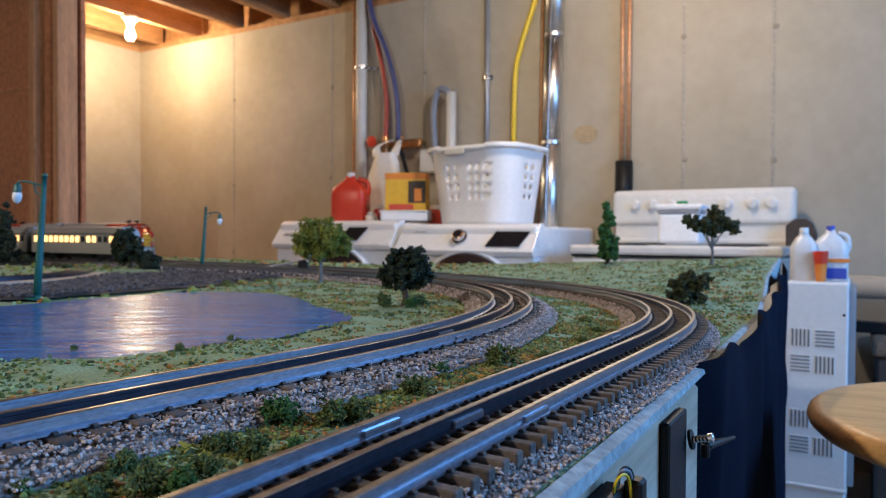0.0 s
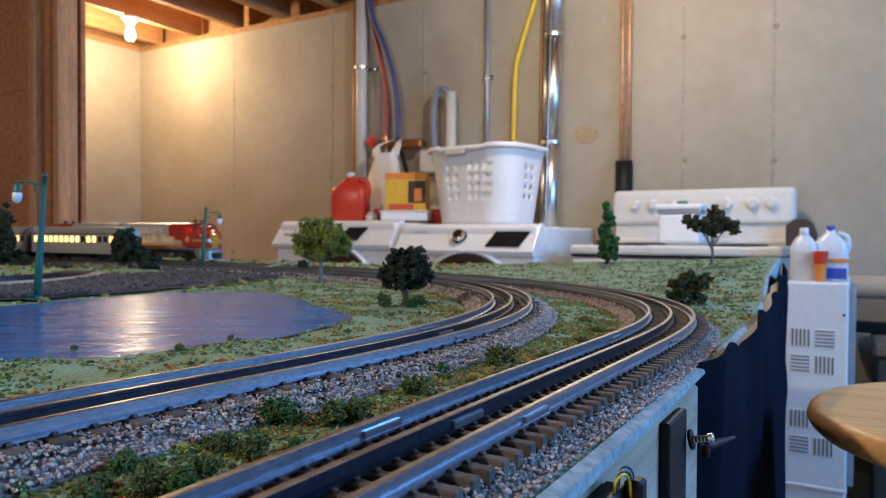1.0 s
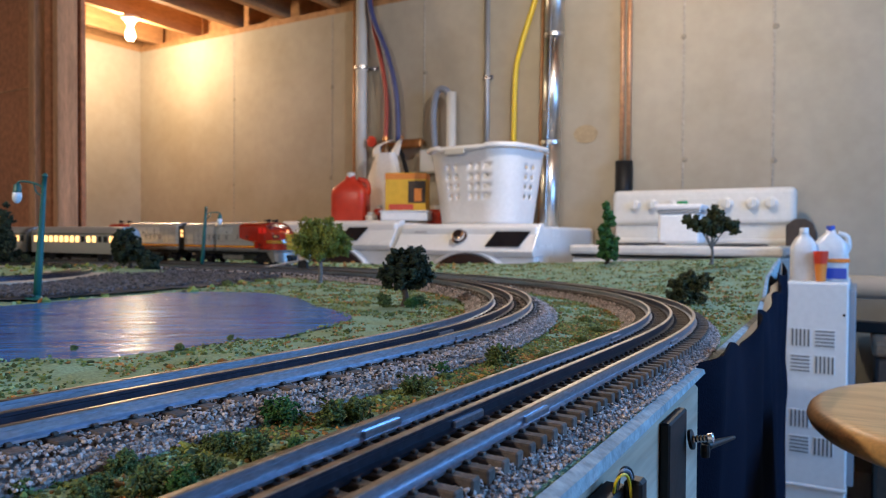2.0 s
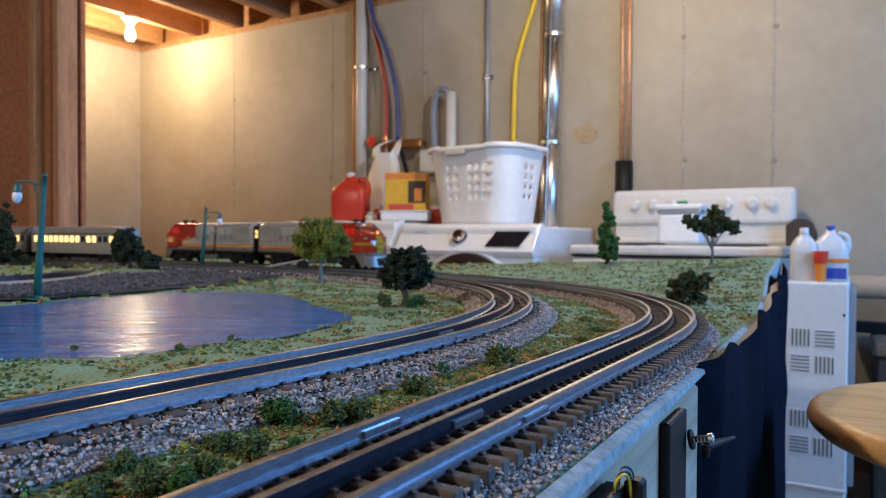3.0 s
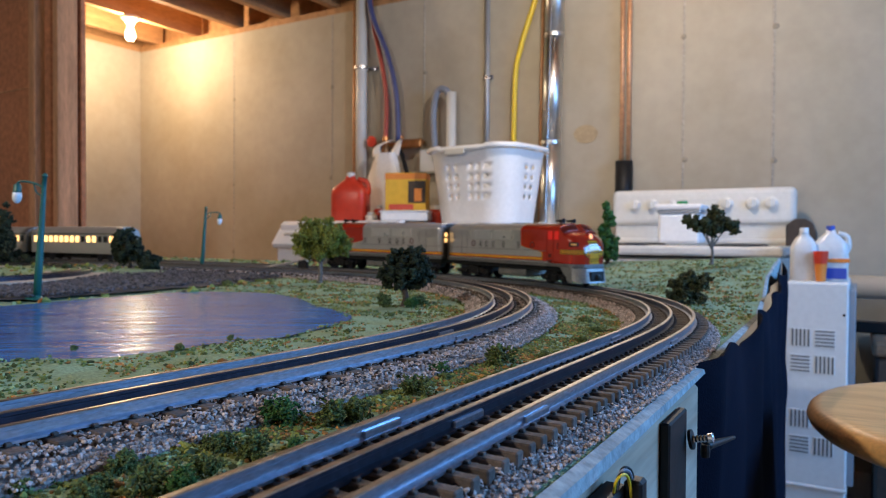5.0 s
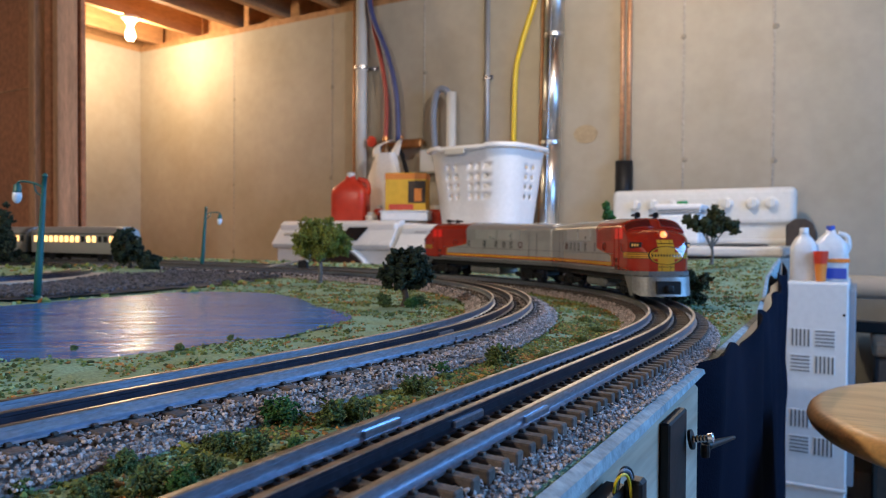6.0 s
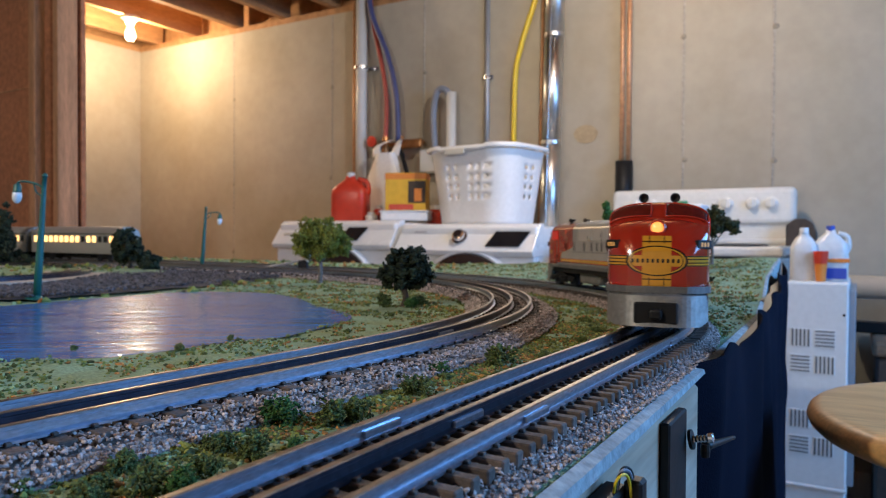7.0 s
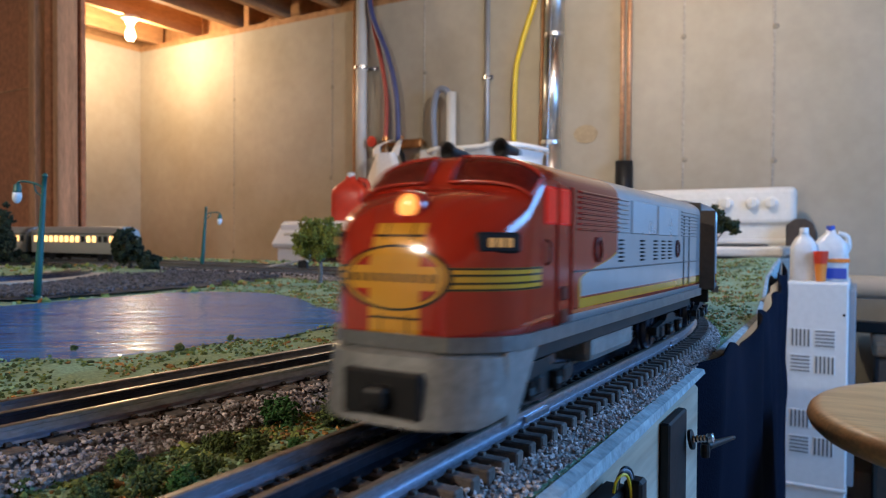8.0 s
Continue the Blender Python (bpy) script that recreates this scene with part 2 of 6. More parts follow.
def partition():
    """The stud partition's end beside the layout."""
    y, x = 1.78, -2.965
    ob = rooted("wall_partition", pose(0, 0, 0), "dark brown panelled partition with bare studs at its end", "wall", kind="structure")
    part("panel", box(1.6, 0.02, 2.3, x - 0.22 - 0.8, y + 0.03, 0, 0.002), M_PANEL, ob)
    part("stud", box(0.04, 0.09, 2.31, x - 0.02, y + 0.045, 0, 0.003), M_STUD, ob)
    part("stud", box(0.04, 0.09, 2.31, x - 0.105, y + 0.06, 0, 0.003), M_PANEL, ob)
    part("stud", box(0.05, 0.09, 2.31, x - 0.2, y + 0.045, 0, 0.003), M_STUD, ob)
    part("back_panel", box(0.2, 0.02, 2.3, x - 0.1, y + 0.117, 0, 0.002), M_PANEL, ob)
    part("seam_strip", box(1.4, 0.006, 0.006, x - 0.9, y + 0.017, 1.60, 0.001), M_STUD, ob)


partition()


# ---- the layout table ----
def edge_x(y):
    """The table's free edge."""
    return float(np.interp(y, (-0.7, 0.2, 0.5, 0.75, 1.2, 1.45), (-0.074, -0.0745, -0.08, -0.087, -0.125, -0.13)))


POND = [(p.x, p.y) for p in smooth_line([(-0.62, 0.10, 0), (-0.41, 0.212, 0), (-0.352, 0.335, 0), (-0.36, 0.44, 0), (-0.392, 0.503, 0), (-0.47, 0.55, 0), (-0.60, 0.63, 0), (-0.72, 0.60, 0), (-0.73, 0.46, 0), (-0.745, 0.36, 0), (-0.95, 0.27, 0), (-0.9, 0.08, 0), (-0.62, 0.10, 0)], 8)]


def in_pond(x, y):
    ok = False
    for (ax, ay), (bx, by) in zip(POND, POND[1:]):
        if (ay > y) != (by > y) and x < (bx - ax) * (y - ay) / (by - ay) + ax:
            ok = not ok
    return ok


def pond_gap(x, y):
    return min(math.hypot(x - a, y - b) for a, b in POND)


def ground_z(x, y):
    """Height of the scenery."""
    hill = max(0.0, min(1.0, (y - 1.0) / 0.45)) ** 1.3 * max(0.0, min(1.0, (x + 1.0) / 0.85)) ** 1.2 * 0.034
    hill += 0.009 * math.exp(-((x + 1.25) / 0.32) ** 2 - ((y - 0.80) / 0.09) ** 2)
    di = np.hypot(OUTER.x - x, OUTER.y - y)
    k = int(np.argmin(di))
    go, gi = float(di[k]), INNER.gap(x, y)
    d = min(go, gi)
    if OUTER.dip[k]:
        inside = (x - OUTER.x[k]) * math.cos(OUTER.th[k]) + (y - OUTER.y[k]) * math.sin(OUTER.th[k]) < 0
        away = max(0.0, go - 0.045)
        hill += float(OUTER.dip[k]) * (max(0.0, 1 - away / max(0.02, away + gi - 0.045)) if inside and gi > 0.045 else 0.0 if inside else max(0.0, 1 - away / 0.35))
    flat = max(0.0, min(1.0, (d - 0.035) / 0.05))
    n = noise.noise((x * 14, y * 14, 0)) * 0.0022 + noise.noise((x * 45, y * 45, 3)) * 0.0011
    return ZT + hill + n * flat


def table():
    y0, y1, x0 = -0.7, 1.45, -3.3
    xs = np.concatenate([np.arange(x0, -1.0, 0.025), np.arange(-1.0, 0, 0.009)])
    ys = np.arange(y0, y1 + 0.001, 0.0107)
    bm = bmesh.new()
    rows = []
    for y in ys:
        e = edge_x(y)
        # same count in every row: squeeze the last columns to the edge
        full = list(xs[: int(np.searchsorted(xs, -0.14))]) + list(np.linspace(-0.14, e, 9))[1:]
        rows.append([bm.verts.new((x, y, ground_z(x, y) - (0.004 if in_pond(x, y) and pond_gap(x, y) > 0.004 else 0.0))) for x in full])
    for a, b in zip(rows, rows[1:]):
        for i in range(len(a) - 1):
            bm.faces.new((a[i], a[i + 1], b[i + 1], b[i]))
    base = rooted("layout_table", pose(0, 0, 0), "plywood model railway table with a scenery top", "table")
    part("scenery_base", bm, M_GRASS, base, "mint green painted base sprinkled with ground foam", smooth=True)
    # top board and the fascia, in short runs along the free edge
    bm = bmesh.new()
    ys2 = np.linspace(y0, y1, 60)
    quads = []
    for y in ys2:
        e = edge_x(y)
        quads.append([bm.verts.new((e + dx, y, z)) for dx, z in ((0.0, ground_z(e, y) + 0.0006), (0.004, ground_z(e, y) - 0.001), (0.0045, ZT - 0.0055), (0.0, ZT - 0.006))])
    for a, b in zip(quads, quads[1:]):
        for i in range(3):
            bm.faces.new((a[i], a[i + 1], b[i + 1], b[i]))
    part("board_edge", bm, M_FOAM_EDGE, base, "paint-splashed edge of the top board")
    part("fascia", box(0.018, 1.09, 0.2455, -0.0815, -0.155, ZT - 0.252, 0.0015), M_PLY, base, "bare plywood fascia board")
    part("top_board", box(3.1, 2.1, 0.012, -1.69, 0.376, ZT - 0.03, 0.002), M_PLY, base)
    part("back_rail", box(3.0, 0.02, 0.1, -1.7, 1.42, ZT - 0.13, 0.002), M_PLY, base)
    for x, y in ((-3.1, 1.35), (-0.3, 1.3), (-3.1, -0.6), (-0.25, -0.6), (-1.7, 1.35)):
        part("leg", box(0.07, 0.07, ZT - 0.03, x, y, 0, 0.003), M_STUD, base)
    return base


table()


def pond():
    bm = bmesh.new()
    cx, cy = -0.6, 0.35
    c = bm.verts.new((cx, cy, 0))
    rings = []
    for k in np.linspace(0.06, 1.0, 34):
        rings.append([bm.verts.new((cx + (x - cx) * k, cy + (y - cy) * k, 0.0)) for x, y in POND[:-1]])
    for v in bm.verts:
        x, y = v.co.x, v.co.y
        v.co.z = ZT - 0.0004 + noise.noise((x * 16 + y * 6, y * 70 - x * 20, 1)) * 0.0009 + noise.noise((x * 90, y * 160, 7)) * 0.00014
    for a, b in zip(rings, rings[1:]):
        for i in range(len(a)):
            bm.faces.new((a[i], a[(i + 1) % len(a)], b[(i + 1) % len(a)], b[i]))
    for i in range(len(rings[0])):
        bm.faces.new((c, rings[0][i], rings[0][(i + 1) % len(rings[0])]))
    bmesh.ops.recalc_face_normals(bm, faces=bm.faces[:])
    ob = part("pond", bm, M_WATER, smooth=True)
    return tagged(ob, "glossy brushed blue model pond between grass banks", "pond", kind="structure")


def pond_paint():
    """Blue paint under clear gloss, brushed across in streaks."""
    m, t, b = tree_of("pond_gloss")
    N, L = t.nodes.new, t.links.new
    co, mp = N("ShaderNodeTexCoord"), N("ShaderNodeMapping")
    mp.inputs["Rotation"].default_value = (0, 0, radians(-TURN - 10))
    L(co.outputs["Object"], mp.inputs[0])
    heights = []
    for scale, sx, sy in ((1.0, 16, 95), (1.0, 60, 420), (1.0, 500, 800)):
        sc, n = N("ShaderNodeMapping"), N("ShaderNodeTexNoise")
        sc.inputs["Scale"].default_value = (sx, sy, 20)
        n.inputs["Scale"].default_value, n.inputs["Detail"].default_value = scale, 3.0
        L(mp.outputs[0], sc.inputs[0]), L(sc.outputs[0], n.inputs["Vector"])
        heights.append(n.outputs[0])
    mix = N("ShaderNodeMixRGB")
    mix.inputs[1].default_value, mix.inputs[2].default_value = rgb((0.015, 0.10, 0.34)), rgb((0.05, 0.20, 0.48))
    ramp = N("ShaderNodeMapRange")
    ramp.inputs[1].default_value, ramp.inputs[2].default_value = 0.35, 0.65
    L(heights[0], ramp.inputs[0]), L(ramp.outputs[0], mix.inputs[0]), L(mix.outputs[0], b.inputs["Base Color"])
    normal = None
    for h, d in zip(heights, (0.0040, 0.0011, 0.0004)):
        bp = N("ShaderNodeBump")
        bp.inputs["Strength"].default_value, bp.inputs["Distance"].default_value = 0.6, d
        L(h, bp.inputs["Height"])
        if normal:
            L(normal, bp.inputs["Normal"])
        normal = bp.outputs[0]
    L(normal, b.inputs["Normal"])
    b.inputs["Roughness"].default_value = 0.12
    b.inputs["Specular IOR Level"].default_value = 0.42
    return m


M_WATER = pond_paint()
pond()


# ---- scattered pieces ----
def stones(name, places, sizes, material, label, category, squash=0.75, parent=None):
    """Many small lumps in one mesh."""
    b = bmesh.new()
    bmesh.ops.create_icosphere(b, subdivisions=1, radius=1)
    v0 = np.array([v.co[:] for v in b.verts])
    f0 = np.array([[v.index for v in f.verts] for f in b.faces])
    b.free()
    rng = np.random.default_rng(len(places))
    n, k = len(places), len(v0)
    v = v0[None] * rng.uniform(0.45, 1.3, (n, k, 1)) * np.asarray(sizes)[:, None, None] * rng.uniform(0.7, 1.3, (n, 1, 3))
    a = rng.uniform(0, math.tau, n)
    c, s = np.cos(a)[:, None], np.sin(a)[:, None]
    x, y = v[..., 0] * c - v[..., 1] * s, v[..., 0] * s + v[..., 1] * c
    v = np.stack([x, y, v[..., 2] * squash], -1) + np.asarray(places)[:, None]
    f = (f0[None] + (np.arange(n) * k)[:, None, None]).reshape(-1, 3)
    me = bpy.data.meshes.new(name)
    me.from_pydata(v.reshape(-1, 3).tolist(), [], f.tolist())
    me.materials.append(material)
    ob = new(name, me)
    ob.parent = parent
    return tagged(ob, label, category, kind="stuff")


# ---- tracks ----
def sweep(line, s0, s1, profile, off, step=0.012, tops=()):
    """A profile of (across, up) swept along a line."""
    bm = bmesh.new()
    rings = []
    for s in np.arange(s0, s1, step):
        p, th = line.at(s)
        ca, sa = math.cos(th), math.sin(th)
        rings.append([bm.verts.new((p.x + (off + a) * ca, p.y + (off + a) * sa, ZR + p.z + u)) for a, u in profile])
    m = len(profile)
    for a, b in zip(rings, rings[1:]):
        for i in range(m):
            f = bm.faces.new((a[i], b[i], b[(i + 1) % m], a[(i + 1) % m]))
            f.material_index = 1 if i in tops else 0
    bm.faces.new(rings[0]), bm.faces.new(rings[-1][::-1])
    bmesh.ops.recalc_face_normals(bm, faces=bm.faces[:])
    return bm


RAIL_SHAPE = [(-.00235, -.0056), (-.00235, -.0048), (-.0006, -.0041), (-.0006, -.0018), (-.0013, -.0014), (-.0013, -.0003), (-.0009, 0.0), (.0009, 0.0), (.0013, -.0003), (.0013, -.0014), (.0006, -.0018), (.0006, -.0041), (.00235, -.0048), (.00235, -.0056)]
GAUGE = 0.017


def tie_mesh(wide=0.0046, drop=0.0):
    bm = box(0.056, wide, 0.005, 0, 0, -0.0106 - drop, 0.0005)
    for o in (-GAUGE, 0.0, GAUGE):
        for d in (-1, 1):
            box(0.0019, 0.002, 0.0012, o + d * 0.0032, 0, -0.0058, 0.0003, bm=bm)
    me = bpy.data.meshes.new("tie")
    bm.to_mesh(me)
    bm.free()
    me.materials.append(M_TIE)
    return me


TIE = tie_mesh()
WIDE_TIE = tie_mesh(0.0064, 0.0004)


def track(line, s0, s1, label, ties=(0, 0), joints=(), pitch=0.0090, tie=TIE):
    ob = rooted("railway_track", pose(0, 0, 0), label, "model railway track", "three-rail tracks", "structure")
    for off in (-GAUGE, 0.0, GAUGE):
        bm = sweep(line, s0, s1, RAIL_SHAPE, off, tops=(5, 6, 7))
        r = part("rail", bm, M_RAIL if off else M_RAIL_DARK, ob, "" if off else "blackened centre rail", smooth=False)
        r.data.materials.append(M_RAIL_TOP)
    for s, off in joints:
        p, th = line.at(s, off)
        part("rail_joiner", box(0.0036, 0.02, 0.0028, 0, 0, ZR - 0.0052, 0.0004, m=None), M_RAIL, ob).matrix_basis = Matrix.Translation((p.x, p.y, p.z)) @ Matrix.Rotation(th, 4, "Z")
    rng = random.Random(3)
    for i in range(int((ties[1] - ties[0]) / pitch)):
        p, th = line.at(ties[0] + i * pitch)
        t = new("tie", tie)
        t.parent = ob
        t.matrix_basis = Matrix.Translation((p.x, p.y, ZR + p.z + rng.uniform(-.0002, .0002))) @ Matrix.Rotation(th + rng.uniform(-.02, .02), 4, "Z")
    return ob


track(OUTER, -0.6, 3.6, "curved three-rail model track on brown ties", (-0.12, 2.45), ((0.080, -GAUGE), (0.105, 0.0), (0.122, GAUGE), (0.33, -GAUGE), (0.335, GAUGE)))
track(INNER, -0.6, 3.6, "inner curved three-rail model track on brown ties", (-0.12, 2.45), ((0.29, -GAUGE), (0.28, 0.0), (0.27, GAUGE)), 0.0134, WIDE_TIE)


def ballast(line, label):
    rng = random.Random(11 if line is OUTER else 12)
    lo, hi = (-0.034, 0.0345) if line is OUTER else (-0.036, 0.039)
    # low shoulder under the stones
    prof = [(lo - .004, -.0148), (lo, -.0132), (lo + .006, -.0104), (hi - .008, -.0104), (hi - .0015, -.0135), (hi, -.0148)]
    bed = tagged(part("ballast_bed", sweep(line, -0.6, 3.6, prof, 0, 0.03), M_BALLAST_BASE), label, "ballast", kind="structure")
    lift = 0.0011 if line is INNER else 0.0      # the inner ties lie nearly flush in the stones
    pts, sizes = [], []
    for s0, s1, n, r in ((-0.12, 0.45, 31000, 0.00072), (0.45, 1.1, 10000, 0.0012), (1.0, 1.9, 3200, 0.0017)):
        for _ in range(n):
            s, o = rng.uniform(s0, s1), rng.uniform(lo - 0.006, hi + 0.0012)
            if abs(o) < 0.028 and rng.random() < 0.45:
                continue
            p, th = line.at(s, o)
            z = np.interp(o, (lo - .006, lo, lo + .006, hi - .008, hi - .001), (-.0142, -.0122, -.0083, -.0083, -.0132))
            pts.append((p.x, p.y, ZR + p.z + z + lift + rng.uniform(-.0006, .0008)))
            sizes.append(r * rng.uniform(0.6, 1.5))
    stones("ballast_stones", pts, sizes, M_BALLAST, "loose pale grey and brown crushed ballast stones", "ballast")


ballast(OUTER, "ballast bed under the curved track")
ballast(INNER, "ballast bed under the inner track")


# ---- scenery on the table ----
def lumps(name, places, sizes, material, parent=None, label="", squash=0.85, seed=1):
    ob = stones(name, places, sizes, material, "", "", squash, parent)
    del ob["kind"]
    if label:
        ob["label"] = label
    return ob


def gravel_yard():
    near = smooth_line([(-0.86, 0.375, 0), (-0.765, 0.415, 0), (-0.759, 0.52, 0), (-0.768, 0.70, 0), (-0.8, 0.83, 0), (-0.85, 0.955, 0)], 6)
    far = smooth_line([(-1.02, 0.41, 0), (-0.945, 0.52, 0), (-1.02, 0.65, 0), (-1.14, 0.80, 0), (-1.12, 0.865, 0), (-0.93, 0.99, 0)], 6)
    bm = bmesh.new()
    rows = []
    for a, b in zip(near, far):
        line = []
        for k in np.linspace(0, 1, 14):
            p = a.lerp(b, float(k))
            lift = 0.0035 * min(1.0, min(k, 1 - k) * 8)
            line.append(bm.verts.new((p.x + noise.noise(p * 30) * 0.006, p.y + noise.noise(p * 30 + Vector((5, 0, 0))) * 0.006, ZT + 0.0015 + lift + noise.noise(p * 120) * 0.0012)))
        rows.append(line)
    for a, b in zip(rows, rows[1:]):
        for i in range(len(a) - 1):
            bm.faces.new((a[i], b[i], b[i + 1], a[i + 1]))
    bmesh.ops.recalc_face_normals(bm, faces=bm.faces[:])
    tagged(part("gravel_road", bm, M_GRAVEL, smooth=True), "dark grey cinder road across the layout", "gravel road", kind="structure")
    rng = random.Random(5)
    pts = []
    for _ in range(5200):
        k = rng.random() * (len(near) - 1.01)
        i = int(k)
        a, b = near[i].lerp(near[i + 1], k - i), far[i].lerp(far[i + 1], k - i)
        p = a.lerp(b, rng.uniform(0.02, 0.98))
        pts.append((p.x, p.y, ZT + 0.0045 + rng.uniform(0, .001)))
    stones("cinders", pts, [rng.uniform(.0012, .003) for _ in pts], M_CINDER, "loose dark grey cinders on the road", "gravel")
    return near, far


M_CINDER = mat("cinder", (0.10, 0.09, 0.095), 0.95, var=0.4, grain=500, blotch=80, island=0.7, bump=0.3)
YARD_NEAR, YARD_FAR = gravel_yard()


def on_yard(x, y):
    if y < 0.3 or y > 0.97:
        return False
    xn = float(np.interp(y, [p.y for p in YARD_NEAR], [p.x for p in YARD_NEAR]))
    xf = float(np.interp(y, (0.33, 0.51, 0.65, 0.8, 0.865, 0.99), (-1.07, -0.945, -1.02, -1.14, -1.12, -0.93)))
    return xf < x < xn


M_FOAM = [
    mat("dark_foam", (0.065, 0.10, 0.024), 0.95, var=0.4, grain=900, blotch=120, bump=0.6, depth=0.0006, island=0.6, tint=(0.11, 0.14, 0.04)),
    mat("olive_foam", (0.18, 0.20, 0.04), 0.95, var=0.4, grain=900, blotch=120, bump=0.6, depth=0.0006, island=0.55, tint=(0.17, 0.20, 0.05)),
    mat("rust_foam", (0.30, 0.17, 0.045), 0.95, var=0.4, grain=900, blotch=120, bump=0.6, depth=0.0006, island=0.6, tint=(0.34, 0.13, 0.04)),
    mat("mint_foam", (0.24, 0.36, 0.20), 0.95, var=0.3, grain=900, blotch=120, bump=0.6, depth=0.0006, island=0.45),
]


def ground_cover():
    rng = random.Random(21)
    sets = [([], []) for _ in M_FOAM]

    def drop(x, y, r, near_track=0.039):
        if x > edge_x(y) - 0.004 or in_pond(x, y) and pond_gap(x, y) > 0.006 or on_yard(x, y):
            return
        if OUTER.gap(x, y) < near_track or INNER.gap(x, y) < near_track:
            return
        f = noise.noise((x * 22, y * 22, 5))
        k = rng.random() + f * 0.5
        i = 2 if k < 0.2 else 1 if k < 0.56 else 0 if k < 0.95 else 3
        big = 1.7 if rng.random() < 0.1 else 1.0
        sets[i][0].append((x, y, ground_z(x, y) + r * 0.3))
        sets[i][1].append(r * rng.uniform(0.5, 1.4) * big)

    for x0, x1, y0, y1, n, r in ((-0.21, -0.14, 0.04, 0.62, 24000, 0.00085), (-0.62, -0.24, 0.08, 0.9, 34000, 0.001), (-1.0, -0.05, 0.55, 1.44, 26000, 0.0013), (-2.4, -0.7, 0.4, 1.44, 5500, 0.0038), (-0.3, -0.08, 0.5, 1.44, 4500, 0.0014)):
        for _ in range(n):
            x, y = rng.uniform(x0, x1), rng.uniform(y0, y1)
            lax = 0.5 if x0 > -0.22 and x1 < -0.13 else 0.22
            if noise.noise((x * 34, y * 34, 9)) + 0.6 * noise.noise((x * 90, y * 90, 2)) + rng.uniform(-lax, lax) > (-0.12 if lax > 0.4 else -0.04):
                drop(x, y, r)
    # verge right at the ballast's foot
    for line in (OUTER, INNER):
        for _ in range(1800):
            s = rng.uniform(-0.05, 1.2)
            p, _t = line.at(s, rng.choice((-1, 1)) * rng.uniform(0.034, 0.046))
            drop(p.x, p.y, 0.0012, 0.033)
    for (pl, sz), m, c in zip(sets, M_FOAM, ("dark green", "olive green", "rust brown", "pale mint green")):
        stones("ground_foam", pl, sz, m, c + " ground foam sprinkled on the scenery", "ground cover", 0.8)


ground_cover()

M_BARK = mat("grey_bark", (0.16, 0.15, 0.14), 0.9, var=0.4, grain=300, blotch=60, bump=0.6, depth=0.001)
M_BARK_DARK = mat("dark_bark", (0.05, 0.04, 0.03), 0.9, var=0.4, grain=300, blotch=60, bump=0.6, depth=0.001)
M_LEAF_DARK = mat("dark_leaf_foam", (0.016, 0.03, 0.013), 0.95, var=0.4, grain=900, blotch=100, bump=0.8, depth=0.001, island=0.5)
M_LEAF_GREEN = mat("green_leaf_foam", (0.05, 0.15, 0.035), 0.95, var=0.4, grain=900, blotch=100, bump=0.8, depth=0.001, island=0.5)
M_LEAF_OLIVE = mat("olive_leaf_foam", (0.055, 0.06, 0.02), 0.95, var=0.4, grain=900, blotch=100, bump=0.8, depth=0.001, island=0.6, tint=(0.02, 0.028, 0.01))
M_LEAF_WILLOW = mat("willow_fibre", (0.25, 0.25, 0.035), 0.95, var=0.35, grain=900, blotch=60, bump=0.8, depth=0.001, island=0.5, tint=(0.14, 0.17, 0.03))


def clump_cloud(balls, n, r, rng):
    """Small lumps gathered in ragged clumps over a set of balls, so that the outline is uneven and has gaps."""
    pts, sizes = [], []
    wsum = sum(b[3] ** 2 for b in balls)
    for cx, cy, cz, br in balls:
        many = int(n * br * br / wsum)
        for _ in range(max(1, many // 4)):
            d = Vector((rng.gauss(0, 1), rng.gauss(0, 1), rng.gauss(0, 1))).normalized() * br * rng.uniform(0.0, 0.8)
            pts.append((cx + d.x, cy + d.y, cz + d.z))
            sizes.append(r * rng.uniform(0.7, 1.5))
        for _ in range(11):
            c = Vector((rng.gauss(0, 1), rng.gauss(0, 1), rng.gauss(0, 1))).normalized() * br * rng.uniform(0.72, 0.95)
            cr = br * rng.uniform(0.26, 0.46)
            for _k in range(max(3, many // 10)):
                d = c + Vector((rng.gauss(0, 1), rng.gauss(0, 1), rng.gauss(0, 1))).normalized() * cr * rng.uniform(0.3, 1.0)
                pts.append((cx + d.x, cy + d.y, cz + d.z))
                sizes.append(r * rng.uniform(0.4, 1.15))
    return pts, sizes


def tree(x, y, label, trunk, balls, limbs, leaf, bark, n, r, seed, z=None, spin=0.0):
    """A wire-and-foam model tree; trunk (height, radius); balls of foliage; limbs end in them."""
    rng = random.Random(seed)
    ob = rooted("model_tree", pose(x, y, ground_z(x, y) - 0.001 if z is None else z, 0, 0, spin), label, "model tree", "layout trees")
    h, tr = trunk
    bm = tube(smooth_line([(0, 0, 0), (tr * 0.5, 0, h * 0.5), (0, 0, h)], 4), tr, 8, taper=tr * 0.6)
    bm = tube([(0, 0, -0.001), (0, 0, h * 0.12)], tr * 1.9, 8, bm=bm, taper=tr)
    part("trunk", bm, bark, ob, smooth=True)
    for k in limbs:
        bx, by, bz, br = balls[k]
        part("limb", tube(smooth_line([(0, 0, h * 0.75), (bx * 0.45, by * 0.45, h * 0.7 + (bz - h * 0.7) * 0.6), (bx, by, bz)], 4), tr * 0.6, 6, taper=tr * 0.2), bark, ob, smooth=True)
    pts, sizes = clump_cloud(balls, int(n * 1.8), r, rng)
    lumps("crown", pts, sizes, leaf, ob)
    return ob


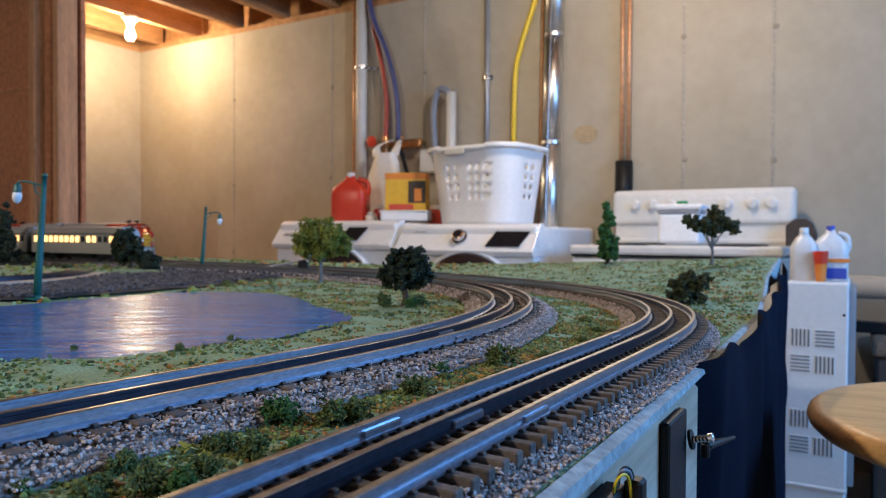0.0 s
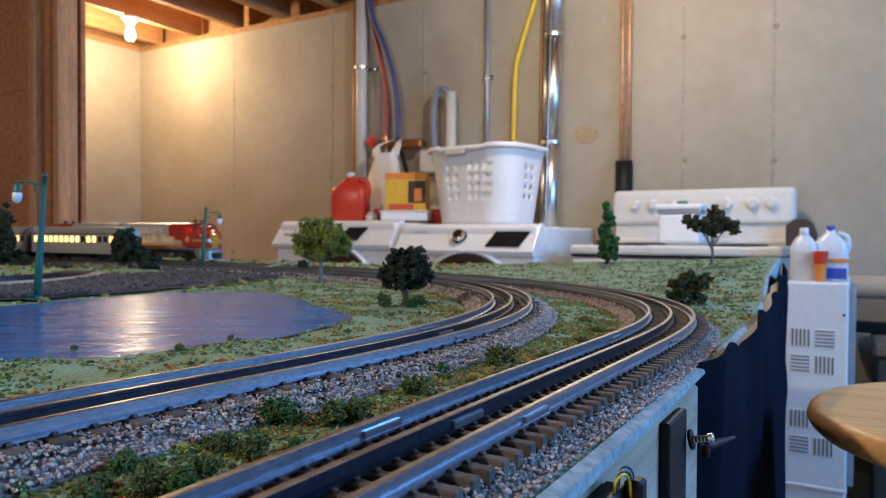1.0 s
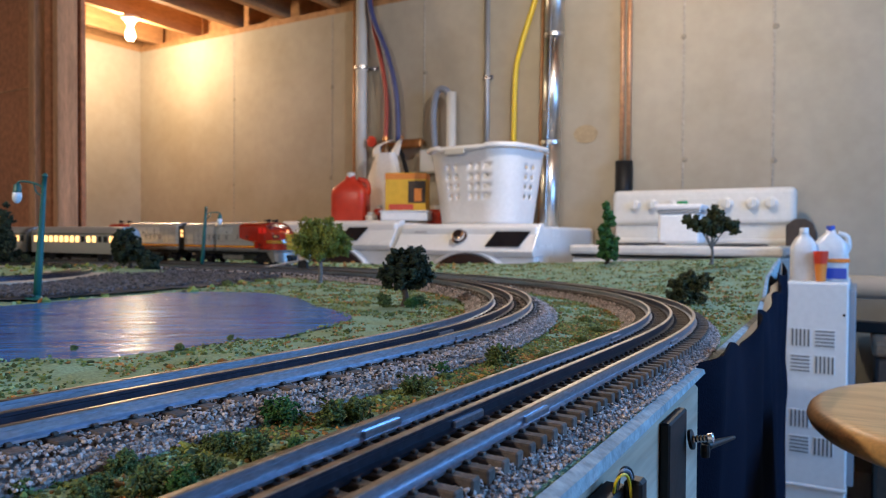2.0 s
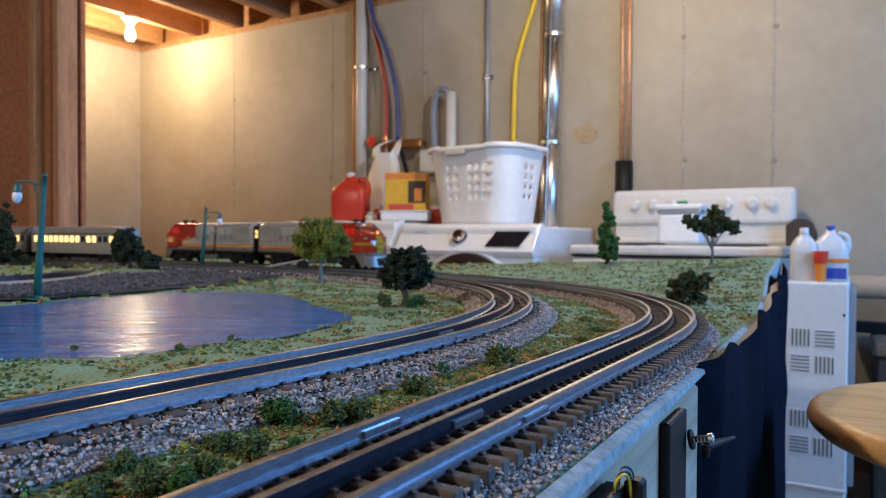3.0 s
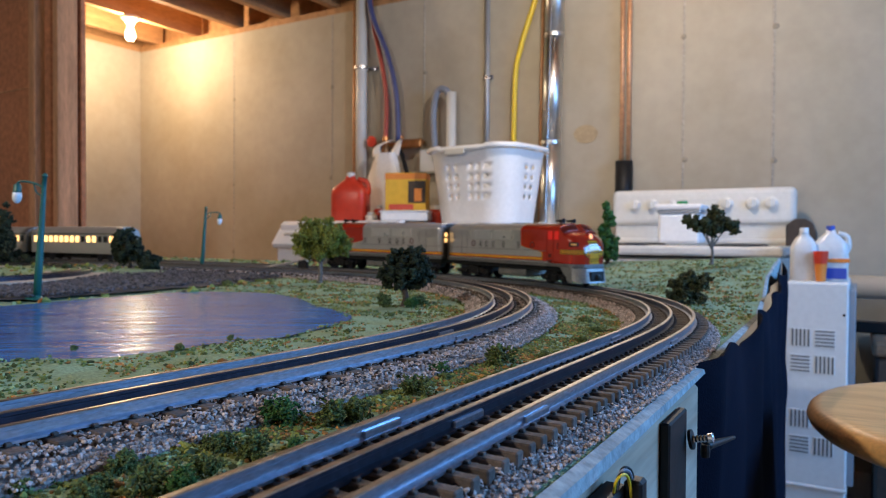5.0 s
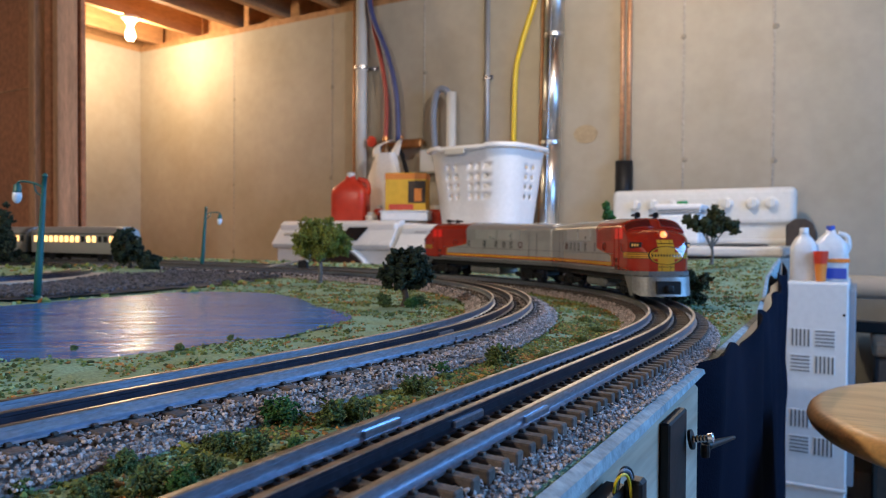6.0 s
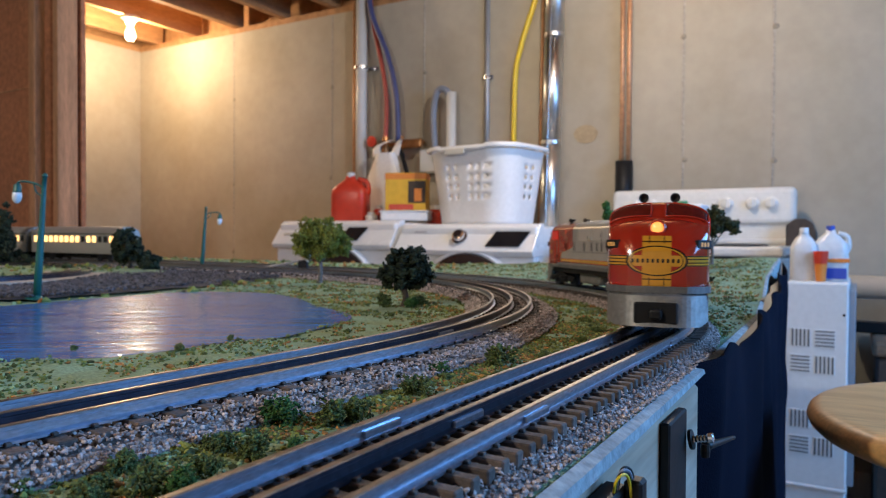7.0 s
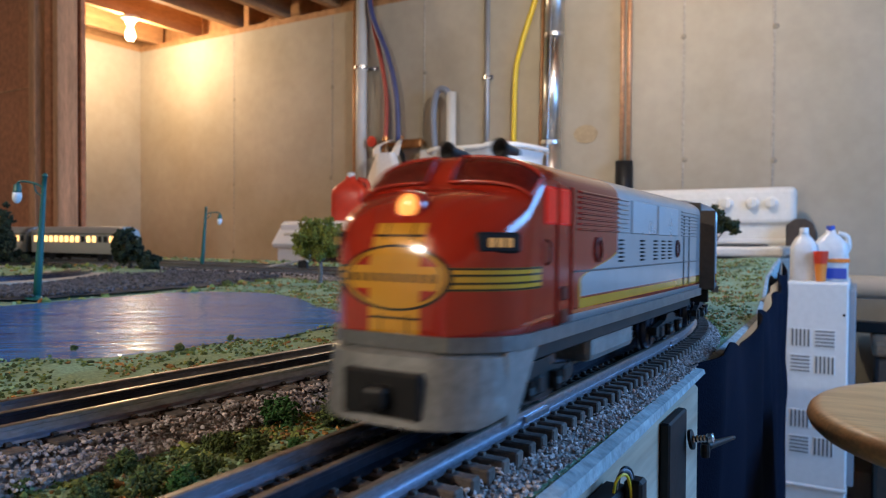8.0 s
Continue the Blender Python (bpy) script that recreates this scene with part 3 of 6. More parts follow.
def across(dx, dz, r, dy=0.0):
    """A foliage ball given across the view, up and in depth."""
    c, s = math.cos(radians(TURN)), math.sin(radians(TURN))
    return (dx * c - dy * s, dx * s + dy * c, dz, r)


# the dark round tree by the inner curve, with two shrubs at its foot
tree(-0.399, 0.600, "dark green foam tree with a forked trunk by the track", (0.020, 0.0042), [across(0.002, 0.044, 0.015), across(-0.013, 0.040, 0.0125), across(0.014, 0.043, 0.013), across(0.003, 0.052, 0.0105), across(-0.010, 0.051, 0.009), across(0.012, 0.054, 0.009), across(-0.020, 0.034, 0.0085), across(0.024, 0.033, 0.009, 0.004), across(0.0, 0.033, 0.014, -0.006), across(0.006, 0.028, 0.01), across(-0.011, 0.029, 0.0115), across(0.014, 0.030, 0.0115)], (1, 2, 3), M_LEAF_DARK, M_BARK_DARK, 1500, 0.0019, 2)
# the willow
_wb = [across(0.0, 0.066, 0.032), across(0.020, 0.062, 0.022), across(-0.020, 0.062, 0.021), across(0.004, 0.082, 0.021), across(-0.010, 0.079, 0.021), across(0.030, 0.054, 0.015), across(-0.026, 0.053, 0.015), across(0.017, 0.077, 0.018)]


def willow():
    ob = tree(-0.693, 0.815, "yellow-green willow tree with a pale trunk", (0.042, 0.0036), _wb, (1, 2, 5, 6), M_LEAF_WILLOW, M_BARK, 4200, 0.0016, 4)
    rng = random.Random(9)
    bm = bmesh.new()
    for _ in range(330):
        cx, cy, cz, br = rng.choice(_wb)
        d = Vector((rng.gauss(0, 1), rng.gauss(0, 1), 0)).normalized() * br * rng.uniform(0.6, 1.0)
        z0 = cz + rng.uniform(-0.3, 0.7) * br
        ln = rng.uniform(0.004, 0.011)
        tube([(cx + d.x * 0.85, cy + d.y * 0.85, z0), (cx + d.x * 1.02, cy + d.y * 1.02, z0 - ln * 0.5), (cx + d.x * 1.0, cy + d.y, z0 - ln)], 0.0006, 3, bm=bm)
    part("foliage_fringe", bm, M_LEAF_WILLOW, ob)


willow()
# cypress and the flat-topped tree at the back of the layout
tree(-0.441, 1.405, "tall narrow bright green conifer with ragged tiers", (0.05, 0.004), [across(random.Random(i).uniform(-.007, .007), 0.018 + i * 0.0125, 0.021 - i * 0.0014) for i in range(9)], (), M_LEAF_GREEN, M_BARK_DARK, 800, 0.0034, 6)
tree(-0.232, 1.355, "spreading dark olive foam tree with bare forked limbs", (0.04, 0.0034), [across(-0.034, 0.078, 0.014), across(-0.018, 0.070, 0.016), across(0.0, 0.075, 0.018), across(0.008, 0.095, 0.014), across(0.02, 0.078, 0.017), across(0.036, 0.073, 0.014), across(0.004, 0.062, 0.013), across(0.042, 0.063, 0.009), across(-0.046, 0.082, 0.008)], (0, 1, 2, 4, 5, 6), M_LEAF_OLIVE, M_BARK, 1500, 0.0028, 7)
tree(-0.166, 0.835, "low bushy dark olive foam tree near the table edge", (0.012, 0.003), [across(-0.012, 0.017, 0.014), across(-0.002, 0.030, 0.012), across(0.010, 0.026, 0.011), across(-0.018, 0.010, 0.010), across(0.004, 0.012, 0.012), across(0.018, 0.031, 0.007), across(0.014, 0.008, 0.007)], (1, 2, 5), M_LEAF_OLIVE, M_BARK, 1300, 0.0018, 8)
tree(-1.18, 0.845, "dark green rounded foam tree beside the gravel", (0.02, 0.004), [across(-0.012, 0.045, 0.024), across(0.008, 0.038, 0.022), across(-0.006, 0.062, 0.018), across(-0.02, 0.03, 0.02), across(0.018, 0.025, 0.017), across(-0.018, 0.058, 0.014)], (1,), M_LEAF_DARK, M_BARK_DARK, 1200, 0.003, 10)
tree(-1.11, 0.838, "small dark green shrub beside the gravel", (0.008, 0.003), [across(0, 0.016, 0.017), across(0.007, 0.012, 0.013)], (), M_LEAF_DARK, M_BARK_DARK, 500, 0.0028, 11)
tree(-1.585, 0.835, "dark green pointed conifer by the parked coaches", (0.03, 0.004), [across(random.Random(i + 30).uniform(-.008, .008), 0.02 + i * 0.016, 0.03 - i * 0.0033) for i in range(8)], (), M_LEAF_DARK, M_BARK_DARK, 1200, 0.003, 12, z=ZT)
tree(-1.5, 0.83, "low dark shrub by the loop track", (0.005, 0.003), [across(0, 0.010, 0.014), across(0.02, 0.008, 0.011), across(-0.02, 0.008, 0.012)], (), M_LEAF_DARK, M_BARK_DARK, 500, 0.0028, 13, z=ZT)


def bushes(grow=1.12):
    """Foam shrubs between the tracks and on the banks: x, y, height, width."""
    spots = ((-0.186, 0.197, 0.0105, 1.0), (-0.168, 0.208, 0.0104, 0.8), (-0.164, 0.215, 0.0095, 0.85), (-0.169, 0.265, 0.0095, 1.1), (-0.170, 0.350, 0.0125, 1.1), (-0.186, 0.309, 0.0075, 1.4), (-0.181, 0.163, 0.0068, 1.5), (-0.166, 0.164, 0.0085, 1.2), (-0.189, 0.133, 0.0068, 1.1), (-0.167, 0.125, 0.0082, 1.1), (-0.159, 0.130, 0.0078, 1.1), (-0.357, 0.290, 0.006, 1.1), (-0.182, 0.120, 0.005, 1.4), (-0.364, 0.337, 0.0042, 0.8), (-0.196, 0.108, 0.004, 1.5), (-0.203, 0.162, 0.0034, 1.0), (-0.165, 0.143, 0.0072, 1.3), (-0.174, 0.112, 0.006, 1.4), (-0.176, 0.235, 0.004, 1.6), (-0.160, 0.300, 0.0045, 1.5), (-0.19, 0.40, 0.005, 1.3), (-0.165, 0.47, 0.005, 1.6), (-0.175, 0.53, 0.005, 1.5), (-0.2, 0.58, 0.006, 1.5), (-0.389, 0.612, 0.014, 0.8), (-0.383, 0.588, 0.013, 0.9), (-0.413, 0.585, 0.017, 0.6), (-0.41, 0.255, 0.003, 1.4), (-0.33, 0.42, 0.004, 1.0), (-0.36, 0.52, 0.004, 1.2))
    more = random.Random(77)
    spots += tuple((more.uniform(-0.197, -0.152), more.uniform(0.07, 0.4), more.uniform(0.003, 0.0065), more.uniform(1.0, 1.8)) for _ in range(13))
    for i, (x, y, h, w) in enumerate(spots):
        h *= grow if h < 0.0126 and x > -0.21 else 1.0
        rng = random.Random(100 + i)
        ob = rooted("model_shrub", pose(x, y, ground_z(x, y) - 0.0008), "dark green clump of foam shrubbery" if h > 0.006 else "small low green foam tuft", "model shrub", "layout shrubs")
        balls = [(rng.uniform(-1, 1) * h * 0.35 * w, rng.uniform(-1, 1) * h * 0.35 * w, h * rng.uniform(0.35, 0.6), h * rng.uniform(0.3, 0.44)) for _ in range(6)] + [(0, 0, h * 0.62, h * 0.36)]
        pts, sizes = clump_cloud(balls, 560, max(0.0005, h * 0.062), rng)
        lumps("foliage", pts, sizes, M_FOAM[0] if i % 5 else M_LEAF_GREEN, ob)


bushes()

M_LAMP_GREEN = mat("green_lamp_paint", (0.012, 0.115, 0.105), 0.4, var=0.15, grain=300, blotch=60, bump=0.1)
M_GLOBE = mat("milky_globe", (0.75, 0.78, 0.8), 0.25, var=0.05, bump=0.0)


def street_lamp(x, y, h, side, lean):
    """A green curved-arm lamp post; side: the way its arm points across the view."""
    c, s = math.cos(radians(TURN)), math.sin(radians(TURN))
    ob = rooted("street_lamp", Matrix.Translation((x, y, ZT + 0.0005)) @ Matrix.Rotation(radians(TURN), 4, "Z") @ Matrix.Rotation(radians(lean), 4, "Y"), "green model street lamp with a milky globe on a curved arm", "street lamp", "street lamps")
    part("base", lathe([(0.0125, 0), (0.0125, 0.0012), (0.0055, 0.002), (0.004, 0.004)], 16), M_LAMP_GREEN, ob, smooth=False)
    part("post", lathe([(0.0040, 0.002), (0.0038, h * 0.3), (0.0024, h * 0.9), (0.0024, h), (0.003, h), (0.003, h + 0.002), (0.001, h + 0.004)], 12), M_LAMP_GREEN, ob, smooth=True)
    k = side
    part("arm", tube(smooth_line([(0, 0, h - 0.012), (k * 0.010, 0, h - 0.008), (k * 0.022, 0, h - 0.0065), (k * 0.028, 0, h - 0.008), (k * 0.0285, 0, h - 0.011)], 5), 0.0012, 8), M_LAMP_GREEN, ob, smooth=True)
    part("brace", tube(smooth_line([(0, 0, h - 0.022), (k * 0.008, 0, h - 0.017), (k * 0.011, 0, h - 0.009)], 5), 0.0009, 6), M_LAMP_GREEN, ob, smooth=True)
    part("fitter", lathe([(0.0015, h - 0.009), (0.0038, h - 0.011), (0.0042, h - 0.018), (0.0046, h - 0.019)], 12, pose(k * 0.0285, 0, 0)), M_LAMP_GREEN, ob, smooth=True)
    part("globe", lathe([(0.0045, h - 0.019), (0.0050, h - 0.023), (0.0042, h - 0.0275), (0.002, h - 0.0305), (0.0001, h - 0.031)], 14, pose(k * 0.0285, 0, 0)), M_GLOBE, ob, "milky white globe", smooth=True)


street_lamp(-0.765, 0.435, 0.132, -1, 4.0)
street_lamp(-1.129, 0.97, 0.123, 1, 4.0)

M_PALEARM = mat("pale_weathered_wood", (0.42, 0.38, 0.34), 0.8, var=0.3, grain=300, blotch=60)
M_BLACK = mat("satin_black", (0.009, 0.009, 0.010), 0.5, spec=0.25, var=0.2, grain=300, blotch=40, bump=0.1)
M_STEEL = mat("bright_steel", (0.55, 0.55, 0.57), 0.25, 1.0, var=0.15, grain=200, blotch=20, bump=0.05)


def crossing_gate():
    ob = rooted("crossing_gate", Matrix.Translation((-0.865, 0.972, ZT + 0.001)) @ Matrix.Rotation(radians(TURN), 4, "Z"), "black model crossing gate with a lowered pale arm", "crossing gate")
    part("mechanism", box(0.017, 0.014, 0.026, 0, 0, 0, 0.0015), M_BLACK, ob)
    part("lamp_head", lathe([(0.0002, 0), (0.006, 0.001), (0.007, 0.003), (0.006, 0.005), (0.0002, 0.0055)], 14, pose(0.010, -0.004, 0.032, 90) @ Matrix.Diagonal((0.8, 1.5, 1, 1))), M_GLOBE, ob, smooth=True)
    part("arm", tube([(0, -0.005, 0.025), (-0.035, -0.005, 0.018), (-0.075, -0.005, 0.010)], 0.0022, 6), M_PALEARM, ob, "pale gate arm")
    for k in (-0.02, -0.035, -0.05):
        part("hanger", box(0.0015, 0.0015, 0.007, k, -0.005, 0.0135 + k * 0.2 + 0.003, 0.0003), M_PALEARM, ob)


crossing_gate()


def loop_track():
    """The pale road bed and rails of the small loop beyond the road."""
    cx, cy, rx, ry = -1.46, 0.52, 0.43, 0.30
    ob = rooted("loop_railway_track", pose(0, 0, 0), "small loop of model track on a pale roadbed", "model railway track", kind="structure")

    def ring(r0, r1, z0, z1, mtl, name):
        bm = bmesh.new()
        rows = []
        for a in np.linspace(-0.9, 2.6, 60):
            d = Vector((math.cos(a), math.sin(a), 0))
            row = []
            for r, z in ((r0, z0), (r0, z1), (r1, z1), (r1, z0)):
                row.append(bm.verts.new((cx + d.x * (rx + r), cy + d.y * (ry + r), ZT + z)))
            rows.append(row)
        for a, b in zip(rows, rows[1:]):
            for i in range(3):
                bm.faces.new((a[i], b[i], b[i + 1], a[i + 1]))
        bmesh.ops.recalc_face_normals(bm, faces=bm.faces[:])
        part(name, bm, mtl, ob)

    ring(-0.055, 0.055, 0.0, 0.005, M_PALEARM, "roadbed")
    for o, m in ((-0.017, M_RAIL_DARK), (0.0, M_RAIL_DARK), (0.017, M_RAIL_DARK)):
        ring(o - 0.0012, o + 0.0012, 0.005, 0.0105, m, "rail")


loop_track()


# ---- the train ----
FIT_X, FIT_Y, FIT_Z = 0.965, 1.085, 1.09      # the shell against its drawn size


class Knob:
    """Arithmetic on shader sockets."""

    def __init__(self, tree, socket):
        self.t, self.s = tree, socket

    def op(self, kind, *others):
        n = self.t.nodes.new("ShaderNodeMath")
        n.operation = kind
        for i, v in enumerate((self, *others)):
            if isinstance(v, Knob):
                self.t.links.new(v.s, n.inputs[i])
            else:
                n.inputs[i].default_value = v
        return Knob(self.t, n.outputs[0])

    def __add__(self, o): return self.op("ADD", o)
    def __sub__(self, o): return self.op("SUBTRACT", o)
    def __mul__(self, o): return self.op("MULTIPLY", o)
    def size(self): return self.op("ABSOLUTE")
    def both(self, o): return self.op("MULTIPLY", o)
    def either(self, o): return self.op("MAXIMUM", o)
    def inv(self): return (self * -1.0) + 1.0

    def over(self, edge, soft=0.00012):
        """1 where the value is above edge."""
        n = self.t.nodes.new("ShaderNodeMapRange")
        n.inputs[1].default_value, n.inputs[2].default_value = edge - soft, edge + soft
        self.t.links.new(self.s, n.inputs[0])
        return Knob(self.t, n.outputs[0])

    def band(self, a, b):
        return self.over(a).both(self.over(b).inv())


def livery():
    """Red nose sweeping into silver sides, yellow and black lines, an oval on the nose."""
    m, t, b = tree_of("warbonnet_livery")
    N, L = t.nodes.new, t.links.new
    co = N("ShaderNodeTexCoord")
    sep = N("ShaderNodeSeparateXYZ")
    L(co.outputs["Object"], sep.inputs[0])
    x, y, z = (Knob(t, sep.outputs[i]) * k for i, k in enumerate((1 / FIT_X, 1 / FIT_Y, 1 / FIT_Z)))
    u = (x * -1.0) + 0.1425
    ay = y.size()
    rise = N("ShaderNodeMapRange")
    rise.interpolation_type = "SMOOTHSTEP"
    for i, v in enumerate((0.0385, 0.0475, 0.069, 0.112)):
        rise.inputs[i + 1].default_value = v
    L(z.s, rise.inputs[0])
    f = u - Knob(t, rise.outputs[0])
    low = z.over(0.0336)
    silver = f.over(0.0).both(low).either(z.over(0.0288).inv().both(u.over(0.05)))
    yellow = z.band(0.0300, 0.0330).both(u.over(0.067)).either(f.band(-0.0022, 0.0).both(z.band(0.033, 0.047)))
    front = u.over(0.024).inv()
    band = ay.over(0.0078).inv().both(z.band(0.0262, 0.0548)).both(front)
    gaps = z.band(0.0512, 0.0519).either(z.band(0.0302, 0.0308)).either(ay.band(0.0038, 0.0043).both(z.over(0.0505).either(z.over(0.0315).inv())))
    ey, ez = ay * (1 / 0.0160), (z - 0.0408) * (1 / 0.0081)
    e2 = ey * ey + ez * ez
    inside = e2.over(1.0, 0.02).inv().both(front)
    rim = e2.band(0.80, 0.93).both(front)
    cross = (z - 0.0408).size().over(0.0030).inv().both(inside).both(e2.over(0.93).inv())
    outline = e2.band(0.93, 1.1).both(front).either(e2.band(0.75, 0.80).both(front).both(ay.over(0.0082)))
    side = (z - 0.0408).size().over(0.0029).inv().both(u.over(0.033).inv()).both(e2.over(1.1))
    side_black = side.both((z - 0.0408).size().band(0.0007, 0.0013).either((z - 0.0408).size().over(0.0023)))
    letters = (z - 0.0408).size().over(0.0011).inv().both(ay.over(0.0138).inv()).both(front)
    lt = (y * 2300.0).op("SINE").over(0.0, 0.1)
    letters = letters.both(lt)
    yellow = yellow.either(band.both(inside.inv())).either(band.both(inside)).either(rim).either(cross).either(side)
    black = outline.either(side_black).either(gaps.both(band).both(inside.inv())).either(letters)
    col = None

    def mix(a, c, fac):
        n = N("ShaderNodeMixRGB")
        L(fac.s, n.inputs[0])
        if hasattr(a, "default_value"):
            L(a, n.inputs[1])
        else:
            n.inputs[1].default_value = rgb(a)
        n.inputs[2].default_value = rgb(c)
        return n.outputs[0]

    col = mix((0.36, 0.022, 0.010), (0.42, 0.42, 0.43), silver)
    col = mix(col, (0.62, 0.29, 0.025), yellow)
    col = mix(col, (0.02, 0.014, 0.01), black)
    ns = N("ShaderNodeTexNoise")
    ns.inputs["Scale"].default_value = 90
    L(co.outputs["Object"], ns.inputs["Vector"])
    dirt = N("ShaderNodeMixRGB")
    dirt.blend_type = "MULTIPLY"
    dirt.inputs[0].default_value = 0.25
    L(col, dirt.inputs[1]), L(ns.outputs[0], dirt.inputs[2])
    L(dirt.outputs[0], b.inputs["Base Color"])
    metal = silver.both(yellow.inv()).both(black.inv()) * 0.35
    L(metal.s, b.inputs["Metallic"])
    rough = (silver * 0.16) + 0.13
    L(rough.s, b.inputs["Roughness"])
    b.inputs["Coat Weight"].default_value = 0.6
    b.inputs["Coat Roughness"].default_value = 0.06
    return m


M_LIVERY = livery()
M_CLEAR_RED = mat("red_window", (0.45, 0.012, 0.008), 0.12, var=0.2, bump=0.0, coat=0.5, glow=((1.0, 0.03, 0.02), 0.25))
# darker red: recess shade put into the colour; panes and irons share it
M_DARK_RED = mat("recess_red", (0.10, 0.008, 0.005), 0.3, var=0.2, bump=0.0)
M_HEADLIGHT = mat("lit_headlight", (0.9, 0.5, 0.2), 0.2, var=0.1, bump=0.0, glow=((1.0, 0.33, 0.06), 1.3))
M_BOARD_LIT = mat("lit_number_board", (0.5, 0.3, 0.1), 0.3, var=0.1, bump=0.0, glow=((1.0, 0.45, 0.12), 0.28))
M_WINDOW_LIT = mat("lit_coach_window", (0.9, 0.7, 0.4), 0.3, var=0.15, blotch=60, bump=0.0, glow=((1.0, 0.56, 0.19), 2.2))
M_GREY = mat("grey_band", (0.18, 0.18, 0.18), 0.35, 0.5, var=0.2, grain=400, blotch=80, bump=0.1)
M_PILOT = mat("worn_silver_pilot", (0.25, 0.25, 0.245), 0.42, 0.5, var=0.25, grain=400, blotch=50, bump=0.15, depth=0.0003)
M_END = mat("dark_carbody_end", (0.075, 0.06, 0.05), 0.5, var=0.2)
M_SCREEN = mat("bright_side_screen", (0.55, 0.56, 0.58), 0.3, 0.6, var=0.1, grain=2200, blotch=60, bump=0.3, depth=0.0001)
M_ROOF = mat("grey_roof", (0.32, 0.32, 0.31), 0.4, 0.4, var=0.2)

LOCO_L, LOCO_W = 0.285, 0.0285


def nose_w(u):
    return LOCO_W * (1 - max(0.0, 1 - u / 0.026) ** 2.6 * 0.46)


def nose_top(u):
    return float(np.interp(u, (0, .0012, .003, .0055, .009, .013, .0175, .021, .0235, .0265, .0295, .0325, .035, .039, .045, 1), (.045, .0492, .0527, .0562, .0593, .0617, .0635, .0645, .0650, .0680, .0714, .0736, .0747, .0754, .0756, .0756)))


def shoulder(u):
    return float(np.interp(u, (0, .004, .012, .024, .034, .042, 1), (.036, .0435, .0505, .0572, .0635, .0660, .0668)))


def shell(u, a):
    """A point of the arched upper shell."""
    ca, sa = math.cos(a), math.sin(a)
    w, top, sh = nose_w(u), nose_top(u), shoulder(u)
    return Vector((LOCO_L / 2 - u, w * math.copysign(abs(ca) ** 0.86, ca), sh + (top - sh) * abs(sa) ** 0.86))


def loco_body():
    """Loft of the carbody: nose at +x, rail top at z 0, x 0 at the middle."""
    bm = bmesh.new()
    rings = []
    us = [0.0, 0.0006, 0.0015, 0.003, 0.0055, 0.009, 0.013, 0.0175, 0.021, 0.0235, 0.025, 0.0265, 0.028, 0.0295, 0.0325, 0.035, 0.039, 0.045] + [0.055 + 0.0115 * i for i in range(20)] + [LOCO_L]
    for u in us:
        w, top, bot = nose_w(u), nose_top(u), 0.0258
        sh = shoulder(u)
        pts = [(w, bot + (sh - bot) * k / 8) for k in range(8)]
        for i in range(25):
            a = math.pi * i / 24
            ca, sa = math.cos(a), math.sin(a)
            pts.append((w * math.copysign(abs(ca) ** 0.86, ca), sh + (top - sh) * abs(sa) ** 0.86))
        pts += [(-yy, zz) for yy, zz in pts[7::-1]]
        rings.append([bm.verts.new((LOCO_L / 2 - u, yy, zz)) for yy, zz in pts])
    n = len(rings[0])
    for a, b in zip(rings, rings[1:]):
        for i in range(n - 1):
            bm.faces.new((a[i], a[i + 1], b[i + 1], b[i]))
        bm.faces.new((a[0], b[0], b[-1], a[-1]))
    bm.faces.new(rings[0]), bm.faces.new(rings[-1][::-1])
    bmesh.ops.recalc_face_normals(bm, faces=bm.faces[:])
    return bm


def band_round(z0, z1, out, thick, u0=0.0, u1=LOCO_L, lean=0.0):
    """A strip that follows the body in plan, from nose to tail on both sides."""
    bm = bmesh.new()
    us = [u for u in (0.0, 0.0008, 0.002, 0.004, 0.007, 0.011, 0.016, 0.022, 0.028, 0.034, 0.05, 0.1, 0.2, LOCO_L) if u0 <= u <= u1]
    path = [(LOCO_L / 2 - u, nose_w(u) + out) for u in us][::-1] + [(LOCO_L / 2 + out * 0.8, w * nose_w(0)) for w in (0.6, 0.0, -0.6)] + [(LOCO_L / 2 - u, -nose_w(u) - out) for u in us]
    rows = []
    for x, y in path:
        d = Vector((max(0.0, x - LOCO_L / 2 + 0.05), y, 0)).normalized() * thick
        rows.append([bm.verts.new(p) for p in ((x, y, z1), (x + lean * (1 if x > 0.1 else 0.2), y, z0), (x - d.x + lean, y - d.y, z0), (x - d.x, y - d.y, z1))])
    for a, b in zip(rows, rows[1:]):
        for i in range(4):
            bm.faces.new((a[i], b[i], b[(i + 1) % 4], a[(i + 1) % 4]))
    bm.faces.new(rows[0]), bm.faces.new(rows[-1][::-1])
    bmesh.ops.recalc_face_normals(bm, faces=bm.faces[:])
    return bm


def wheelset():
    bm = None
    for s in (-1, 1):
        bm = lathe([(0.0005, -0.002), (0.0098, -0.002), (0.0105, 0.0), (0.0105, 0.0014), (0.0122, 0.0018), (0.0122, 0.0028), (0.0005, 0.0028)], 18, Matrix.Translation((0, s * 0.0168, 0)) @ Matrix.Rotation(radians(90 * s), 4, "X"), bm)
        for k in range(4):
            a = k * math.pi / 2
            box(0.0022, 0.001, 0.006, 0, 0, 0.002, 0.0003, bm=bm, m=Matrix.Translation((0, s * 0.0192, 0)) @ Matrix.Rotation(a, 4, "Y"))
    return lathe([(0.0015, -0.017), (0.0015, 0.017)], 8, Matrix.Rotation(radians(90), 4, "X"), bm)


